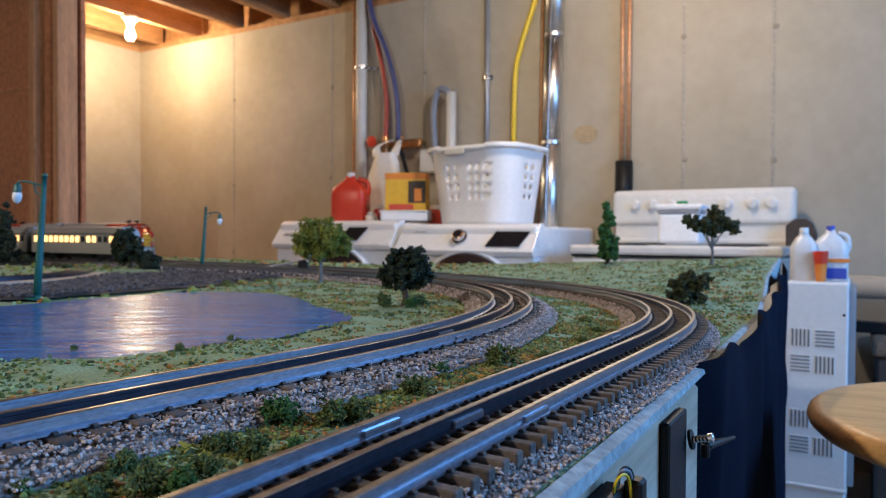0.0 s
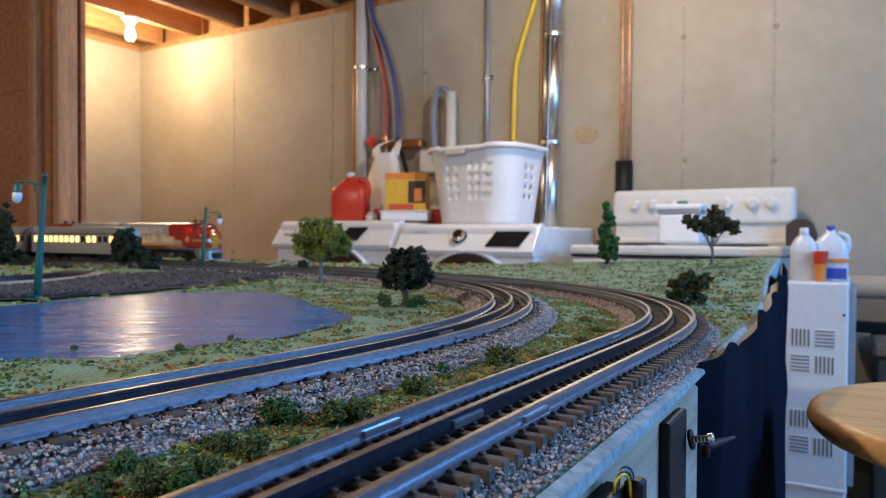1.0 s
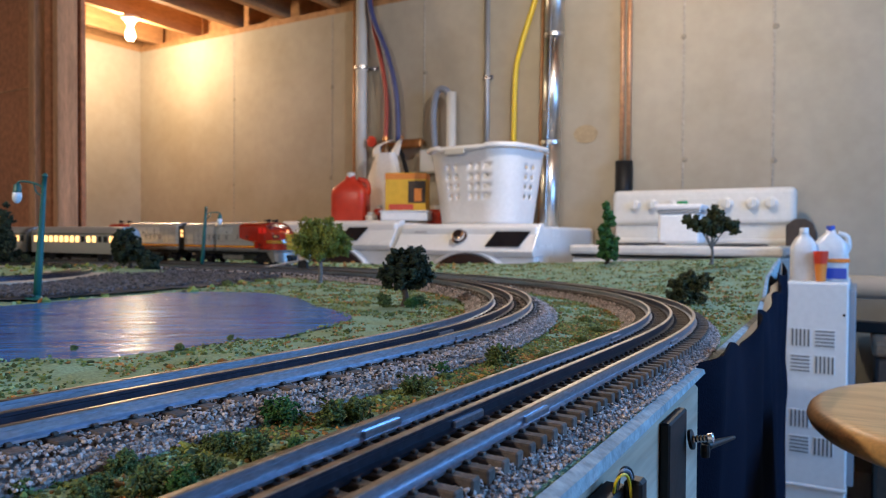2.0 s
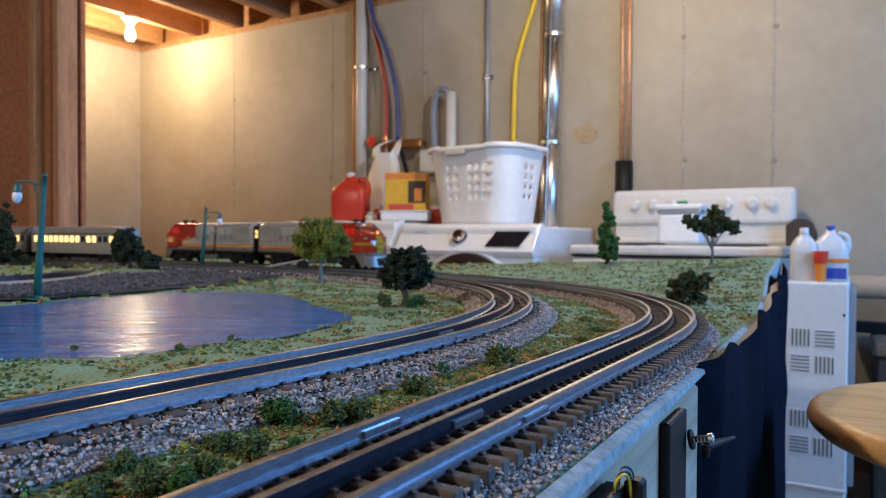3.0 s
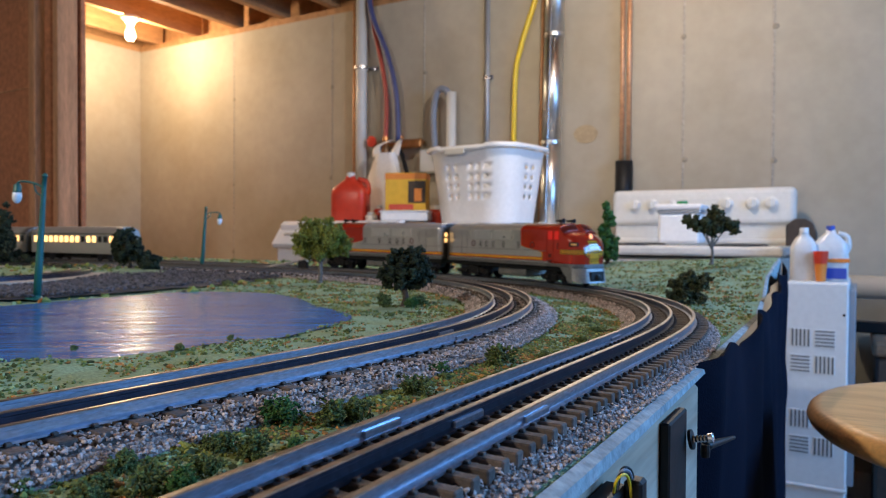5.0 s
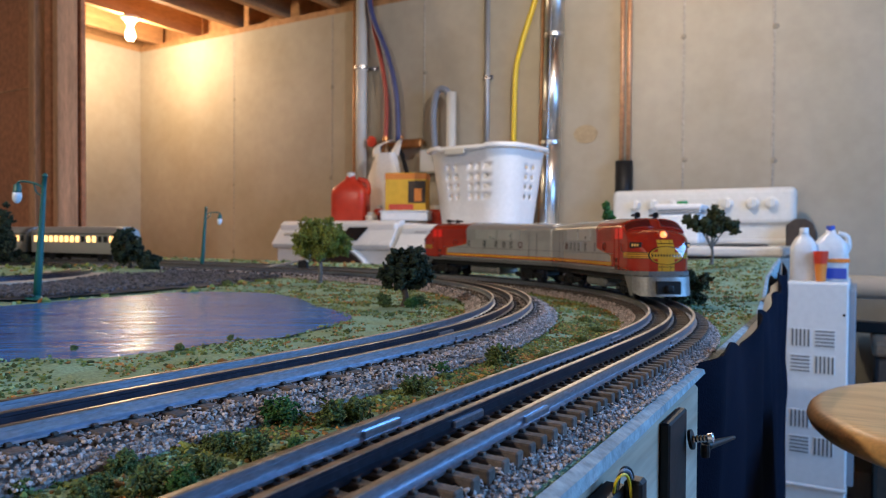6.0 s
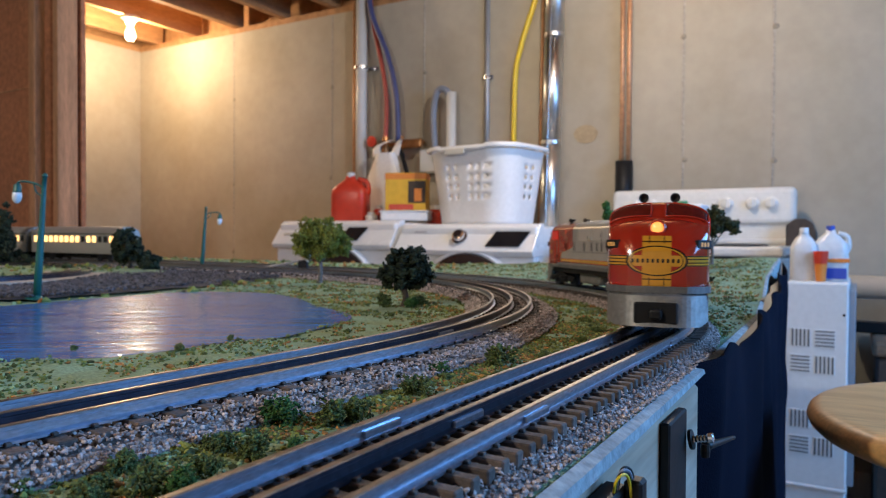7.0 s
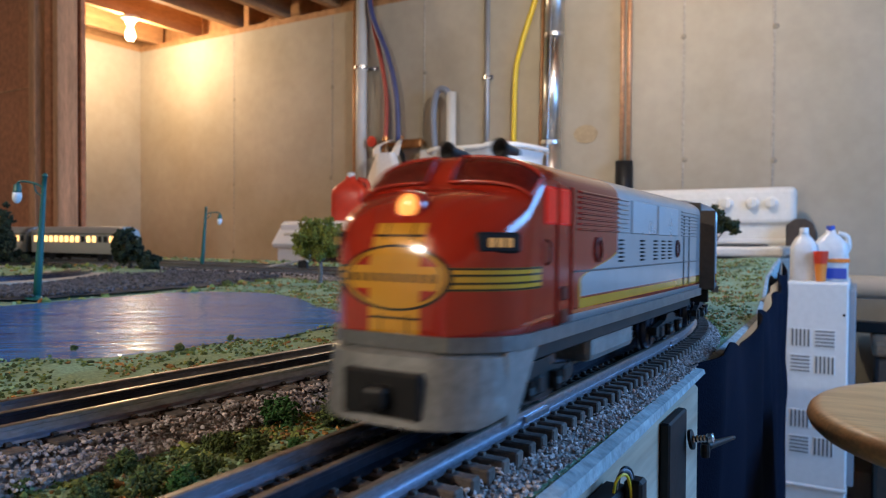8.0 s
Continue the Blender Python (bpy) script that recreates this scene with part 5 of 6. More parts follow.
def basket():
    """Tapered laundry basket with a rolled rim and rows of holes."""
    ob = rooted("laundry_basket", pose(-1.49, 2.93, 1.0025, 0, 0, -8), "white plastic laundry basket with rows of holes", "laundry basket")
    H, bw, bd, tw, td = 0.325, 0.203, 0.155, 0.236, 0.19

    def cx_run(ax, ay, bx, by):
        """Which straight side of the outline a run is, if any."""
        dx, dy = abs(bx - ax), abs(by - ay)
        return "long" if dy < 1e-6 and dx > 0.1 else "short" if dx < 1e-6 and dy > 0.05 else ""

    def outline(k, grow=0.0):
        w, d = bw + (tw - bw) * k + grow, bd + (td - bd) * k + grow
        r = 0.115
        pts = []
        for cx, cy, a0 in ((1, 1, 0), (-1, 1, 90), (-1, -1, 180), (1, -1, 270)):
            for i in range(9):
                a = radians(a0 + i * 11.25)
                pts.append((cx * (w - r) + r * math.cos(a), cy * (d - r) + r * math.sin(a)))
        # straight runs cut fine, so that holes can be left out
        out = []
        for (ax, ay), (bx, by) in zip(pts, pts[1:] + pts[:1]):
            n = 22 if cx_run(ax, ay, bx, by) == "long" else 10 if cx_run(ax, ay, bx, by) == "short" else 1
            out += [(ax + (bx - ax) * i / n, ay + (by - ay) * i / n) for i in range(n)]
        return out

    bm = bmesh.new()
    levels = [i / 30 for i in range(31)]
    rows = [[bm.verts.new((x, y, 0.004 + H * k)) for x, y in outline(k)] for k in levels]
    n = len(rows[0])
    # the middle point of each hole: rows of round holes in the four sides
    flat = outline(0.0)
    holes = set()
    for i in range(n):
        x, y = flat[i]
        wide = abs(abs(y) - bd) < 1e-4 and i % 4 == 2 and abs(x) > 0.012
        slim = abs(abs(x) - bw) < 1e-4 and i % 4 == 1
        if wide or slim:
            holes |= {(i, j) for j in (11, 15, 19, 23)}
    for i, j in holes:
        mid = rows[j][i].co.copy()
        for di, dj in ((-1, -1), (1, -1), (-1, 1), (1, 1)):
            v = rows[j + dj][(i + di) % n]
            v.co = mid + (v.co - mid) * 0.68
    for j, (a, b) in enumerate(zip(rows, rows[1:])):
        for i in range(n):
            if any((q % n, p) in holes for q in (i, i + 1) for p in (j, j + 1)):
                continue
            bm.faces.new((a[i], a[(i + 1) % n], b[(i + 1) % n], b[i]))
    for i, j in holes:
        bm.verts.remove(rows[j][i])
    bm.faces.new(rows[0][::-1])
    body = part("body", bm, M_PLASTIC_W, ob, smooth=True)
    body.modifiers.new("wall", "SOLIDIFY").thickness = 0.003
    rim = outline(1.0, 0.004)
    line = [(x, y, H + 0.004 + 0.016 * (1 if abs(x) > 0.12 else 0.6)) for x, y in rim]
    bm = bmesh.new()
    rr = []
    for (x, y, z) in line:
        d = Vector((x, y, 0)).normalized()
        rr.append([bm.verts.new((x + d.x * o, y + d.y * o, z + dz)) for o, dz in ((-0.004, -0.012), (-0.004, 0.004), (0.004, 0.008), (0.018, 0.002), (0.020, -0.014), (0.012, -0.016))])
    for a, b in zip(rr, rr[1:] + rr[:1]):
        for i in range(6):
            bm.faces.new((a[i], b[i], b[(i + 1) % 6], a[(i + 1) % 6]))
    bmesh.ops.recalc_face_normals(bm, faces=bm.faces[:])
    part("rim", bm, M_PLASTIC_W, ob, smooth=True)
    for s in (-1, 1):
        part("grip", box(0.11, 0.006, 0.028, -0.03, s * 0.212, H - 0.018, 0.004, 2), M_PORCELAIN, ob, "recessed beige grip")


basket()


def jug(name, x, y, z, w, d, h, material, cap, label, turn=0, handle=True):
    """A blow-moulded jug with a sloping shoulder, neck, cap and side handle."""
    ob = rooted(name, pose(x, y, z, 0, 0, turn), label, "jug", "plastic jugs")
    bm = bmesh.new()
    rings = []
    for k, fx, fy in ((0, .94, .94), (.02, 1, 1), (.55, 1, 1), (.66, .95, .95), (.78, .62, .7), (.86, .3, .38), (.93, .25, .3)):
        ring = []
        for i in range(24):
            a = i * math.tau / 24
            ca, sa = math.cos(a), math.sin(a)
            p = 0.5 if k < .7 else 0.85
            ring.append(bm.verts.new((w / 2 * fx * math.copysign(abs(ca) ** p, ca), d / 2 * fy * math.copysign(abs(sa) ** p, sa), h * k)))
        rings.append(ring)
    for a, b in zip(rings, rings[1:]):
        for i in range(24):
            bm.faces.new((a[i], a[(i + 1) % 24], b[(i + 1) % 24], b[i]))
    bm.faces.new(rings[0][::-1]), bm.faces.new(rings[-1])
    part("bottle", bm, material, ob, smooth=True)
    r = min(w, d) * 0.17
    part("cap", lathe([(r, h * .90), (r, h * .985), (r * .9, h), (0.001, h)], 18), cap, ob, "screw cap")
    if handle:
        part("handle", tube(smooth_line([(w * .2, 0, h * .86), (w * .44, 0, h * .80), (w * .49, 0, h * .62), (w * .42, 0, h * .50)], 5), w * 0.075, 8), material, ob, smooth=True)
    return ob


_rj = jug("detergent_jug", -2.245, 2.88, 1.0205, 0.19, 0.13, 0.25, M_JUG_RED, M_PLASTIC_CLEAR, "red plastic detergent jug with a clear cap", 20)


def carton():
    ob = rooted("detergent_box", pose(-1.885, 2.86, 1.0205 + 0.05, 0, 0, 20), "yellow and orange cardboard detergent box on a white tub", "carton")
    part("card_body", box(0.20, 0.09, 0.18, 0, 0, 0, 0.003), M_YELLOW, ob)
    part("top_band", box(0.203, 0.093, 0.03, 0, 0, 0.148, 0.003), M_ORANGE, ob, "orange top band")
    part("side_picture", box(0.085, 0.003, 0.105, 0.056, -0.0455, 0.036, 0.001), M_DARKBOX, ob, "dark printed panel")
    part("picture_shape", box(0.036, 0.003, 0.06, 0.062, -0.0475, 0.044, 0.001), M_ORANGE, ob, "orange printed shape")
    part("red_bar", box(0.12, 0.003, 0.026, -0.02, -0.0465, 0.004, 0.001), M_JUG_RED, ob, "red printed bar")
    tub = rooted("plastic_tub", pose(-1.89, 2.86, 1.0205, 0, 0, 20), "low white plastic tub under a carton", "tub")
    part("tub_body", box(0.23, 0.13, 0.044, 0, 0, 0, 0.01, 2), M_PLASTIC_W, tub)
    part("tub_lid", box(0.24, 0.14, 0.008, 0, 0, 0.042, 0.003), M_PLASTIC_W, tub)


carton()


def bag():
    """A thin carrier bag hanging by its handles."""
    ob = rooted("carrier_bag", pose(-2.20, 3.12, 1.0225), "white translucent carrier bag hanging from a valve", "plastic bag")
    bm = bmesh.new()
    rings = []
    for k in np.linspace(0, 1, 16):
        ring = []
        for i in range(28):
            a = i * math.tau / 28
            r = np.interp(k, (0, .08, .3, .6, .85, 1), (.05, .10, .115, .10, .075, .055))
            f = 1 + 0.10 * math.sin(a * 5 + k * 6) + 0.06 * noise.noise((math.cos(a) * 3, math.sin(a) * 3, k * 6))
            ring.append(bm.verts.new((r * f * math.cos(a) * 1.05, r * f * math.sin(a) * 0.45, k * 0.37)))
        rings.append(ring)
    for a, b in zip(rings, rings[1:]):
        for i in range(28):
            bm.faces.new((a[i], a[(i + 1) % 28], b[(i + 1) % 28], b[i]))
    bm.faces.new(rings[0][::-1])
    part("sack", bm, M_BAG, ob, smooth=True)
    for s in (-1, 1):
        b = bmesh.new()
        rows = []
        for p, w in zip(smooth_line([(s * 0.055, 0, 0.35), (s * 0.065, 0.02, 0.41), (s * 0.03, 0.10, 0.455)], 5), np.linspace(0.03, 0.012, 11)):
            rows.append([b.verts.new(p + Vector((w * s * k, 0.004 * (1 - abs(k)), 0))) for k in (-1, -0.4, 0.4, 1)])
        for a, c in zip(rows, rows[1:]):
            for i in range(3):
                b.faces.new((a[i], a[i + 1], c[i + 1], c[i]))
        h = part("bag_handle", b, M_BAG, ob, smooth=True)
        h.modifiers.new("film", "SOLIDIFY").thickness = 0.001


M_BAG = mat("bag_film", (0.78, 0.77, 0.76), 0.35, var=0.06, grain=80, blotch=30, bump=0.3, depth=0.003)
bag()


def odds():
    for x, y, w, h, m, lab in ((-2.12, 2.95, 0.055, 0.075, M_JUG_RED, "small red spray can behind the jug"), (-2.06, 2.93, 0.05, 0.06, M_BLUE, "small blue bottle on the dryer"), (-2.10, 2.86, 0.06, 0.04, M_PLASTIC_W, "small white tub on the dryer"), (-1.80, 2.98, 0.08, 0.085, M_JUG_RED, "red container behind the carton")):
        ob = rooted("laundry_bottle", pose(x, y, 1.0205 if x < -1.82 else 1.003), lab, "bottle", "laundry bottles")
        part("bottle", lathe([(w * .46, 0), (w * .5, 0.004), (w * .5, h * .72), (w * .3, h * .88), (w * .3, h)], 18), m, ob, smooth=False)
        part("cap", lathe([(w * .33, h * .9), (w * .33, h * 1.12), (w * .28, h * 1.15)], 16), M_PLASTIC_W, ob)


odds()


# ---- pipes on the wall ----
def pipe(name, pts, r, material, label, clamps=(), group="wall pipes", n=14):
    ob = rooted(name, pose(0, 0, 0), label, "pipe", group)
    part("run", tube(pts, r, n), material, ob, smooth=True)
    for p in clamps:
        part("clamp", box(r * 5, 0.012, 0.022, p[0], ROOM["n"] - 0.008, p[1], 0.002), M_STEEL, ob)
        part("clamp_strap", lathe([(r * 1.25, 0), (r * 1.25, 0.018)], 14, pose(p[0], p[2], p[1])), M_STEEL, ob)
    return ob


N_ = ROOM["n"]
pipe("vent_pipe", [(-2.476, N_ - 0.06, 1.0), (-2.476, N_ - 0.06, 2.4)], 0.032, M_PVC, "white plastic drain pipe up the concrete wall", ((-2.476, 1.9, N_ - 0.06),))
pipe("vent_pipe", [(-2.545, N_ - 0.03, 1.0), (-2.545, N_ - 0.03, 2.3)], 0.012, M_COPPER, "thin brown copper pipe beside the drain pipe")
pipe("water_hose", smooth_line([(-2.43, N_ - 0.04, 2.4), (-2.41, N_ - 0.05, 2.2), (-2.33, N_ - 0.06, 1.9), (-2.30, N_ - 0.06, 1.7), (-2.305, N_ - 0.06, 1.48)], 8), 0.013, M_HOSE_RED, "red supply hose curving down to a valve", group="supply hoses")
pipe("water_hose", smooth_line([(-2.42, N_ - 0.07, 2.4), (-2.39, N_ - 0.08, 2.2), (-2.28, N_ - 0.08, 1.95), (-2.22, N_ - 0.08, 1.72), (-2.205, N_ - 0.08, 1.47)], 8), 0.015, M_HOSE_BLUE, "dark blue supply hose curving down to a valve", group="supply hoses")
pipe("drain_hose", smooth_line([(-1.975, N_ - 0.06, 1.35), (-1.985, N_ - 0.07, 1.60), (-1.955, N_ - 0.08, 1.72), (-1.905, N_ - 0.08, 1.725), (-1.88, N_ - 0.07, 1.68)], 8), 0.018, M_HOSE_GREY, "grey ribbed drain hose hooked into a standpipe", group="supply hoses")
pipe("standpipe", [(-1.875, N_ - 0.07, 1.0), (-1.875, N_ - 0.07, 1.71)], 0.026, M_PVC, "white plastic standpipe behind the washer")
pipe("conduit", [(-1.69, N_ - 0.015, 1.0), (-1.69, N_ - 0.015, 2.4)], 0.012, M_GREYPIPE, "thin grey metal conduit clamped to the wall", ((-1.69, 1.77, N_ - 0.015),))
pipe("gas_line", smooth_line([(-1.33, N_ - 0.04, 2.4), (-1.405, N_ - 0.04, 2.15), (-1.49, N_ - 0.04, 1.9), (-1.525, N_ - 0.03, 1.7), (-1.53, N_ - 0.03, 1.0)], 8), 0.013, M_GAS, "yellow flexible gas line down the wall")
pipe("copper_pipe", [(-0.972, N_ - 0.03, 1.30), (-0.972, N_ - 0.03, 2.4)], 0.011, M_COPPER, "bright copper pipe, one of a pair", group="copper pipes")
pipe("copper_pipe", [(-0.94, N_ - 0.03, 1.30), (-0.94, N_ - 0.03, 2.4)], 0.011, M_COPPER, "bright copper pipe, one of a pair", group="copper pipes")
pipe("pipe_sleeve", [(-0.956, N_ - 0.045, 1.0), (-0.956, N_ - 0.045, 1.305)], 0.04, M_BLACK, "black foam sleeve round the copper pipes")
pipe("floor_pipe", [(-0.1, N_ - 0.2, 0.765), (1.6, N_ - 0.2, 0.765)], 0.045, M_PVC, "thick beige pipe running along the wall")


def duct():
    ob = rooted("dryer_duct", pose(-1.318, N_ - 0.075, 0.9), "shiny galvanised round duct up the wall", "duct")
    z = 0.0
    for seg in range(3):
        part("duct_section", lathe([(0.046, z), (0.0465, z + 0.25), (0.046, z + 0.505)], 28, Matrix.Rotation(radians(1.2), 4, "Y")), M_DUCT, ob, smooth=True)
        part("duct_collar", lathe([(0.0468, z + 0.498), (0.049, z + 0.502), (0.049, z + 0.516), (0.0468, z + 0.52)], 28, Matrix.Rotation(radians(1.2), 4, "Y")), M_DUCT, ob)
        z += 0.52
    part("lock_seam", box(0.006, 0.004, 1.5, 0.0, -0.047, 0.0, 0.001, m=Matrix.Rotation(radians(1.2), 4, "Y")), M_DUCT, ob)
    pipe("vent_pipe", [(-1.385, N_ - 0.03, 1.0), (-1.37, N_ - 0.03, 2.4)], 0.008, M_COPPER, "thin brown copper pipe beside the duct")


duct()


def valves():
    ob = rooted("washer_valves", pose(-2.22, N_ - 0.05, 1.46), "pair of brass washer valves with red handles", "valve")
    for x, m in ((-0.085, M_HOSE_RED), (0.015, M_BRASS)):
        part("valve_body", lathe([(0.018, -0.06), (0.02, -0.02), (0.026, 0), (0.02, 0.02), (0.018, 0.045)], 12, pose(x, -0.01, 0)), M_BRASS, ob)
    part("pipe_bar", tube([(-0.18, 0, 0.0), (0.16, 0, 0.0)], 0.012, 10), M_BRASS, ob)
    part("handle", lathe([(0.004, 0), (0.03, 0.004), (0.032, 0.014), (0.006, 0.018)], 12, pose(-0.16, -0.03, 0.02, 90)), M_JUG_RED, ob, "red valve handle")
    part("handle", box(0.13, 0.03, 0.05, 0.10, -0.02, -0.03, 0.012, 2), M_BRASS, ob, "corroded brass lever")
    part("black_hose", tube(smooth_line([(0.02, -0.02, -0.03), (0.06, -0.03, -0.12), (0.09, -0.02, -0.25), (0.08, 0, -0.42)], 6), 0.012, 8), M_BLACK, ob, smooth=True)
    part("outlet_box", box(0.16, 0.03, 0.13, 0.22, 0.0, -0.17, 0.01), M_PVC, ob, "white outlet box")


valves()


def patch():
    bm = bmesh.new()
    ring = [bm.verts.new((0.06 * math.cos(a) * (1 + 0.2 * noise.noise((math.cos(a) * 2, math.sin(a) * 2, 4))), -0.003, 0.045 * math.sin(a))) for a in np.linspace(0, math.tau, 26)[:-1]]
    bm.faces.new(ring)
    g = bmesh.ops.extrude_face_region(bm, geom=bm.faces[:])
    for v in g["geom"]:
        if isinstance(v, bmesh.types.BMVert):
            v.co.y += 0.005
    bmesh.ops.recalc_face_normals(bm, faces=bm.faces[:])
    ob = part("wall_patch", bm, mat("tan_patch", (0.40, 0.30, 0.18), 0.8, var=0.15, blotch=30, grain=90))
    ob.matrix_world = pose(-1.158, N_ - 0.001, 1.45)
    tagged(ob, "tan patch of dried sealant on the concrete", "wall patch", kind="structure")


patch()


# ---- the stove ----
def stove():
    x0, x1, yf, yb = -0.975, -0.222, 2.63, 3.27
    w = x1 - x0
    ob = rooted("kitchen_stove", pose((x0 + x1) / 2, yf, 0), "old white electric stove with a raised control panel", "stove")
    part("body", box(w - 0.01, yb - yf, 0.875, 0, (yb - yf) / 2 + 0.01, 0, 0.008), M_STOVE, ob)
    part("cooktop", box(w, yb - yf + 0.02, 0.035, 0, (yb - yf) / 2 - 0.005, 0.884, 0.01, 2), M_STOVE, ob, "white enamel cooktop")
    # solid black strip, painted for the shade below the cooktop
    part("gap_strip", box(w - 0.02, 0.012, 0.008, 0, -0.002, 0.8755, 0.001), M_BLACK, ob, "black strip for the shaded gap under the cooktop")
    part("oven_door", box(w - 0.03, 0.04, 0.55, 0, -0.015, 0.26, 0.012, 2), M_STOVE, ob, "white oven door")
    part("door_handle", tube(smooth_line([(-0.28, -0.035, 0.775), (-0.27, -0.075, 0.785), (0.27, -0.075, 0.785), (0.28, -0.035, 0.775)], 4), 0.011, 10), M_STOVE, ob, "white door handle", smooth=True)
    part("trim_strip", box(w - 0.03, 0.012, 0.018, 0, -0.008, 0.845, 0.003), M_STOVE, ob)
    part("drawer", box(w - 0.03, 0.03, 0.19, 0, -0.012, 0.05, 0.01), M_STOVE, ob)
    back = part("backguard", box(w, 0.07, 0.155, 0, yb - yf - 0.065, 1.004, 0.022, 3), M_STOVE, ob, "rounded white control panel")
    part("riser", box(w - 0.02, 0.05, 0.10, 0, yb - yf - 0.055, 0.915, 0.006), M_STOVE, ob)
    part("lower_ledge", box(w - 0.01, 0.055, 0.022, 0, yb - yf - 0.062, 0.925, 0.006), M_STOVE, ob)
    for x in (-0.27, -0.195, -0.115, 0.115, 0.215, 0.285):
        k = part("knob", lathe([(0.027, 0), (0.026, 0.004), (0.02, 0.006), (0.018, 0.022), (0.001, 0.023)], 20, pose(x, yb - yf - 0.099, 1.092, 90)), M_STOVE, back, "white control knob")
        part("pointer", box(0.006, 0.008, 0.036, x, yb - yf - 0.122, 1.074, 0.002), M_STOVE, k)
    part("clock_bezel", box(0.16, 0.006, 0.05, -0.0, yb - yf - 0.1, 1.068, 0.004), M_STOVE, back)
    for x in (-0.2, 0.2):
        for y in (0.15, 0.42):
            part("burner", lathe([(0.09, 0.918), (0.09, 0.924), (0.075, 0.926), (0.06, 0.923), (0.04, 0.926), (0.01, 0.923)], 28, pose(x, y, 0)), M_BLACK, ob, "dark coil burner")
    for x in (-0.33, 0.33):
        for y in (0.06, 0.58):
            part("foot", lathe([(0.02, 0), (0.02, 0.01)], 10, pose(x, y, 0)), M_BLACK, ob)


stove()


def canister():
    ob = rooted("white_canister", pose(-0.60, 2.86, 0.9275), "white lidded canister with a green knob on the stove", "canister")
    part("pot", box(0.155, 0.14, 0.115, 0, 0, 0, 0.012, 2), M_PLASTIC_W, ob)
    part("lid", box(0.175, 0.16, 0.022, 0, 0, 0.128, 0.008, 2), M_PLASTIC_W, ob)
    part("seal", box(0.16, 0.145, 0.014, 0, 0, 0.115, 0.004), M_GREYPIPE, ob)
    part("lid_knob", lathe([(0.02, 0.15), (0.022, 0.156), (0.02, 0.164), (0.001, 0.165)], 16), M_GREEN_LID, ob, "green lid knob")


canister()


# ---- the vented cabinet and what stands on it ----
def tower():
    x0, x1, yf, top = -0.197, -0.0255, 2.43, 0.815
    w = x1 - x0
    ob = rooted("vented_cabinet", pose((x0 + x1) / 2, yf, 0), "narrow white metal cabinet with slotted vents", "cabinet")
    part("casing", box(w, 0.42, top - 0.19, 0, 0.21, 0.19, 0.006, 2), M_TOWER, ob)
    part("plinth", box(w - 0.004, 0.41, 0.188, 0, 0.214, 0, 0.004), M_TOWER, ob)
    part("base_lip", box(w + 0.004, 0.425, 0.012, 0, 0.21, 0.183, 0.003), M_TOWER, ob)
    part("side_panel", box(0.02, 0.40, top - 0.22, w / 2 + 0.008, 0.225, 0.2, 0.003), M_GREYPIPE, ob, "grey side panel")
    part("screw", lathe([(0.004, 0), (0.003, 0.002), (0.0005, 0.0025)], 10, pose(w / 2 - 0.012, -0.001, top - 0.095, 90)), M_BLACK, ob)
    for zc, flip in ((0.645, 0), (0.565, 1), (0.395, 0), (0.315, 1)):
        for cx, upright in ((-0.042, not flip), (0.024, bool(flip))):
            v = part("vent", box(0.056, 0.003, 0.058, cx, 0.0006, zc - 0.029, 0.0008), M_TOWER, ob)
            for i in range(5):
                o = -0.022 + i * 0.011
                if upright:
                    part("slot", box(0.0042, 0.003, 0.052, cx + o, -0.0008, zc - 0.026, 0.0006), M_VENT, v, "dark bar painted as the shade of a vent slot")
                else:
                    part("slot", box(0.052, 0.003, 0.0036, cx, -0.0008, zc + o - 0.0018, 0.0006), M_VENT, v, "dark bar painted as the shade of a vent slot")
    jug("milk_jug", -0.155, 2.55, top + 0.0005, 0.078, 0.078, 0.168, M_PLASTIC_CLEAR, M_PLASTIC_W, "empty milky plastic jug on the cabinet", 90)
    b = jug("cleaner_bottle", -0.082, 2.60, top + 0.0005, 0.105, 0.075, 0.175, M_PLASTIC_CLEAR, M_BLUE, "milky bottle with a blue cap on the cabinet", 0)
    part("label_band", box(0.075, 0.003, 0.034, 0.01, -0.038, 0.006, 0.002), M_BLUE, b, "blue and white label")
    part("label_stripe", box(0.092, 0.003, 0.012, 0.01, -0.039, 0.058, 0.001), M_ORANGE, b, "orange label stripe")
    cup = rooted("plastic_cup", pose(-0.104, 2.50, top + 0.0005), "red and orange plastic cup on the cabinet", "cup")
    part("cup_body", lathe([(0.014, 0), (0.021, 0.093), (0.0195, 0.093), (0.0125, 0.003)], 20), M_ORANGE, cup)
    part("red_band", lathe([(0.0183, 0.055), (0.0216, 0.0932), (0.0212, 0.0945), (0.0178, 0.055)], 20), M_JUG_RED, cup, "red upper band")


tower()


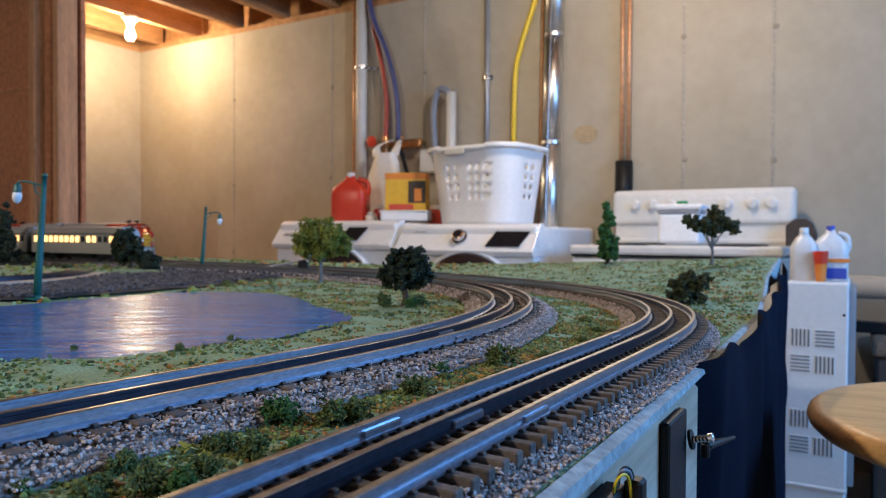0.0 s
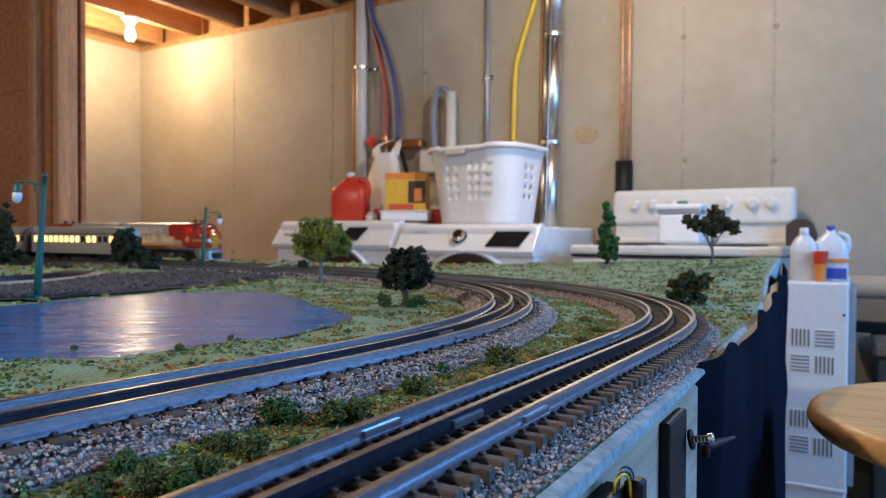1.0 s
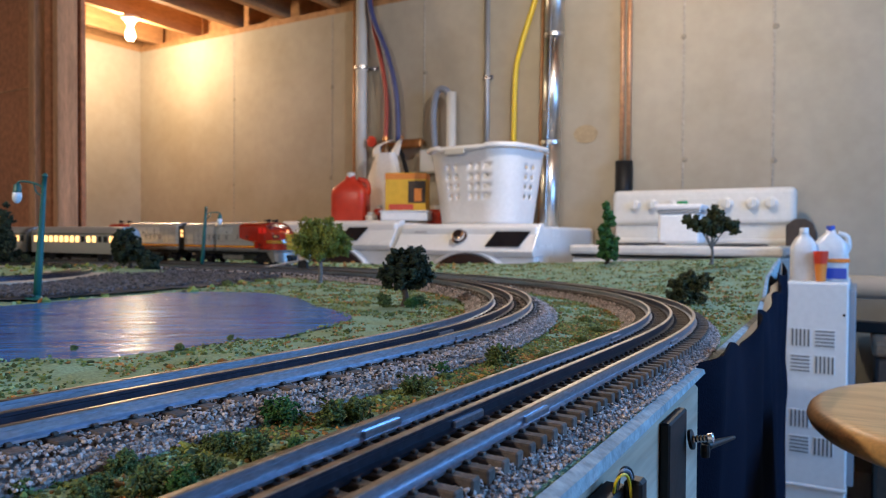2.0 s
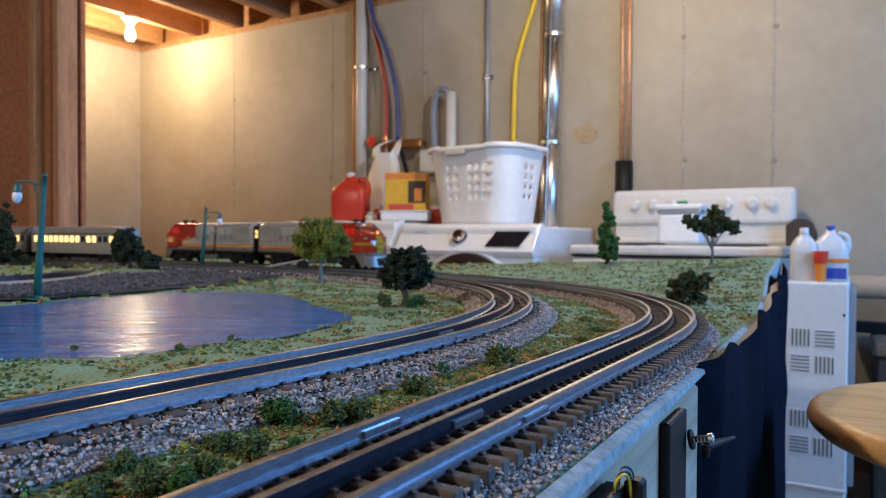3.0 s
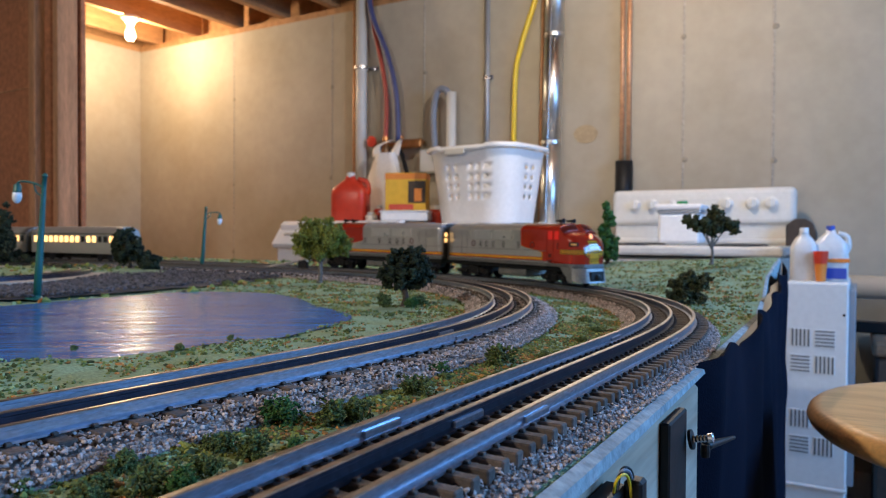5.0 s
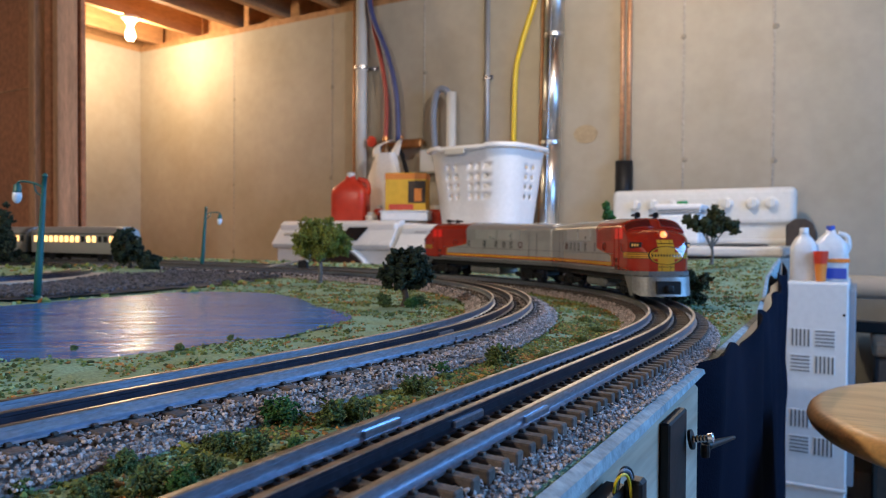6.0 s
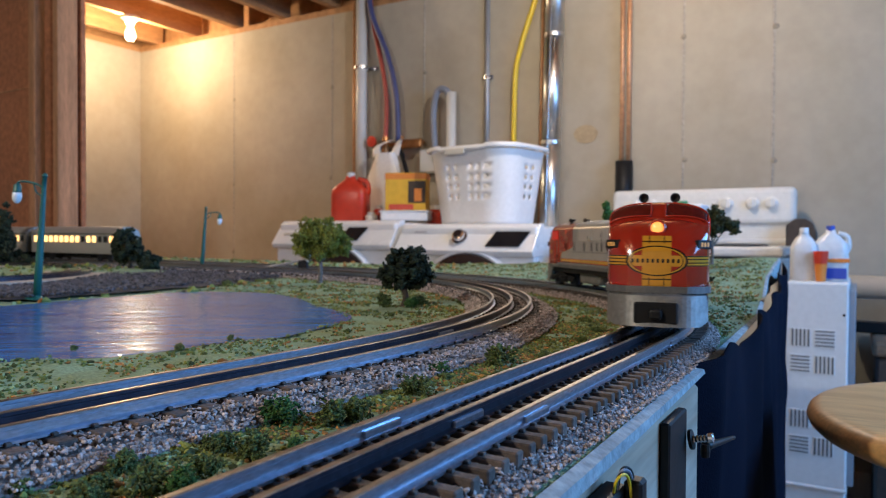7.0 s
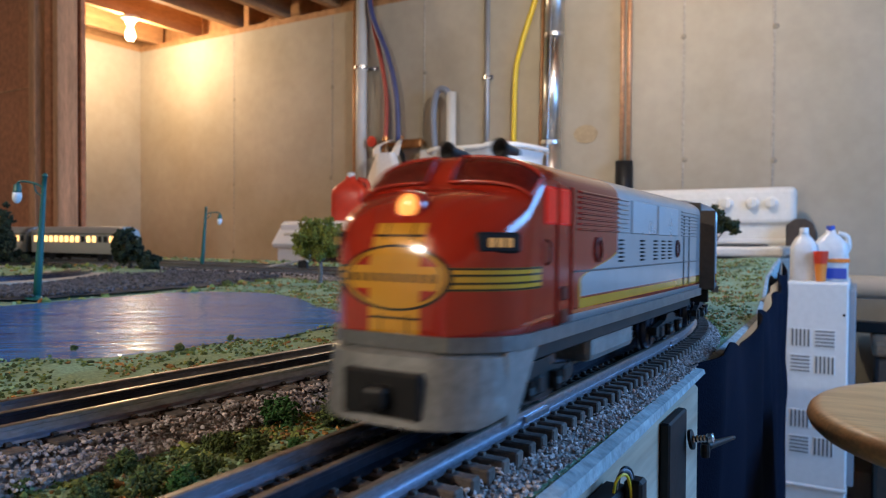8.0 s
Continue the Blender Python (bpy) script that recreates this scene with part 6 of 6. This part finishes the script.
def corner_clutter():
    ob = rooted("storage_chest", pose(0.55, 2.95, 0), "dark brown storage chest under the wall pipe", "chest")
    part("chest_body", box(1.0, 0.5, 0.56, 0.0, 0, 0, 0.01), M_DARKBOX, ob)
    part("chest_lid", box(1.02, 0.52, 0.05, 0.0, 0, 0.565, 0.012, 2), M_CARD, ob, "worn brown lid")
    part("latch", box(0.05, 0.01, 0.04, 0.1, -0.262, 0.56, 0.002), M_BRASS, ob)
    t = rooted("yellow_level", pose(0.28, 2.93, 0.6165), "yellow and black tool lying on the chest", "tool")
    part("bar", box(0.5, 0.05, 0.035, 0, 0, 0, 0.004), M_GAS, t)
    part("black_grip", box(0.18, 0.054, 0.039, -0.22, 0, 0, 0.004), M_BLACK, t)
    c = rooted("brown_box", pose(-0.195, 3.12, 0), "rounded brown board leaning behind the stove", "board")
    part("board", extruded([(-0.06, 0), (0.05, 0), (0.05, 0.97), (0.035, 1.01), (0.01, 1.027), (-0.03, 1.027), (-0.06, 1.0)], 0.02, bevel=0.004), M_DARKBOX, c)


corner_clutter()


def stool():
    ob = rooted("wooden_stool", pose(0.142, 0.75, 0), "round varnished wooden stool by the layout", "stool")
    r, h = 0.183, 0.80
    part("seat", lathe([(0.001, h - 0.028), (r * 0.84, h - 0.028), (r * 0.91, h - 0.0265), (r * 0.96, h - 0.0225), (r * 0.99, h - 0.017), (r, h - 0.0115), (r * 0.99, h - 0.006), (r * 0.965, h - 0.002), (r * 0.93, h - 0.0003), (r * 0.88, h), (0.001, h)], 72), M_MAPLE, ob, "glossy round seat", smooth=True)
    for k in range(4):
        a = radians(45 + 90 * k)
        part("leg", tube([(0.085 * math.cos(a), 0.085 * math.sin(a), h - 0.028), (0.19 * math.cos(a), 0.19 * math.sin(a), 0)], 0.016, 12, taper=0.013), M_MAPLE, ob, smooth=True)
        b = a + radians(90)
        z = 0.3 + 0.06 * (k % 2)
        q = 0.085 + 0.105 * (1 - z / (h - 0.028))
        part("rung", tube([(q * math.cos(a), q * math.sin(a), z), (q * math.cos(b), q * math.sin(b), z)], 0.010, 8), M_MAPLE, ob, smooth=True)


stool()


# ---- the table's skirt and fittings ----
def skirt():
    """Pleated cloth pinned along the table edge."""
    ob = rooted("table_skirt", pose(0, 0, 0), "dark navy cloth skirt pinned along the table edge", "cloth skirt")
    bm = bmesh.new()
    cols = []
    for i in range(150):
        k = i / 149
        y = 0.392 + k * 1.05
        x = float(np.interp(y, (0.392, 0.43, 0.75, 1.1, 1.45), (-0.096, -0.076, -0.084, -0.104, -0.127)))
        sag = 0.006 * math.sin(k * 26) + 0.004 * noise.noise((k * 18, 2, 0))
        top = ZT - 0.002 + sag + (0.022 * max(0, k - 0.6) / 0.4)
        col = []
        for j in range(26):
            f = j / 25
            z = top + (0.06 - top) * f
            fold = (0.003 + 0.007 * min(1, f * 2.5)) * math.sin(k * 37 + 3.0 * noise.noise((k * 5, f * 1.5, 0))) + 0.016 * noise.noise((k * 10 + f * 3, f * 6 - k * 4, 5))
            col.append(bm.verts.new((x + 0.005 + fold * 0.5 + 0.003 * min(1, f * 5), y + fold * 0.25, z)))
        cols.append(col)
    for a, b in zip(cols, cols[1:]):
        for j in range(25):
            bm.faces.new((a[j], b[j], b[j + 1], a[j + 1]))
    c = part("cloth", bm, M_NAVY, ob, smooth=True)
    c.modifiers.new("cloth", "SOLIDIFY").thickness = 0.0015


skirt()


def lever_panel():
    """Dark board on the fascia with a bolt and a black lever."""
    ob = rooted("switch_lever", pose(-0.0725, 0.322, ZT), "black wooden block with a bolt and lever on the fascia", "switch")
    part("block", box(0.0045, 0.034, 0.09, 0.0024, 0, -0.098, 0.0008), M_BLACK, ob, "dark wooden block")
    q = Matrix.Translation((0.006, 0.017, -0.0225)) @ Matrix.Rotation(radians(78), 4, "Y")
    part("bolt", lathe([(0.0024, 0)] + [(0.0014 + 0.0004 * (i % 2), 0.001 + i * 0.0008) for i in range(9)] + [(0.0024, 0.0085), (0.0024, 0.0105), (0.0008, 0.011)], 12, q), M_STEEL, ob, "shiny threaded bolt")
    part("washer", lathe([(0.0046, 0.0), (0.0046, 0.0014), (0.002, 0.0016)], 16, q), M_BLACK, ob, "black washer")
    part("lever", tube(smooth_line([(0.012, 0.022, -0.026), (0.015, 0.05, -0.030), (0.0145, 0.092, -0.0385)], 5), 0.0022, 10, taper=0.0010), M_BLACK, ob, "black lever arm", smooth=True)
    part("lever_boss", lathe([(0.002, -0.004), (0.0023, -0.001), (0.002, 0.002)], 12, pose(0.012, 0.022, -0.027)), M_BLACK, ob)
    t = rooted("terminal_block", pose(-0.0725, 0.222, ZT), "black connector with looped coloured wires on the fascia", "connector")
    part("housing", box(0.008, 0.024, 0.008, 0.0042, -0.004, -0.018, 0.001), M_BLACK, t)
    part("plug", box(0.006, 0.007, 0.009, 0.011, 0.006, -0.016, 0.001), M_BLACK, t)
    for i, m in enumerate((M_GAS, M_BLACK, M_HOSE_GREY, M_BLACK)):
        part("wire", tube(smooth_line([(0.006, -0.002 + i * 0.0016, -0.012), (0.008, -0.004 + i * 0.0016, -0.005 + i * 0.0006), (0.010, 0.001 + i * 0.0016, -0.0055), (0.0105, 0.003 + i * 0.001, -0.018), (0.008, 0.0, -0.04)], 5), 0.0005, 6), m, t, "looped wire", smooth=True)


lever_panel()


# ---- the high window out of view beside the layout ----
def high_window():
    ob = rooted("window_1", pose(ROOM["e"], WIN_Y, WIN_Z0), "high basement window letting in cool daylight", "window", kind="structure")
    h = WIN_Z1 - WIN_Z0
    for y in (-WIN_W / 2 + 0.025, 0.0, WIN_W / 2 - 0.025):
        part("window_frame", box(0.05, 0.05, h, 0.10, y, 0, 0.004), M_PLASTIC_W, ob)
    for z in (0.0, h - 0.05):
        part("window_frame", box(0.05, WIN_W, 0.05, 0.10, 0, z, 0.004), M_PLASTIC_W, ob)


high_window()

motions()
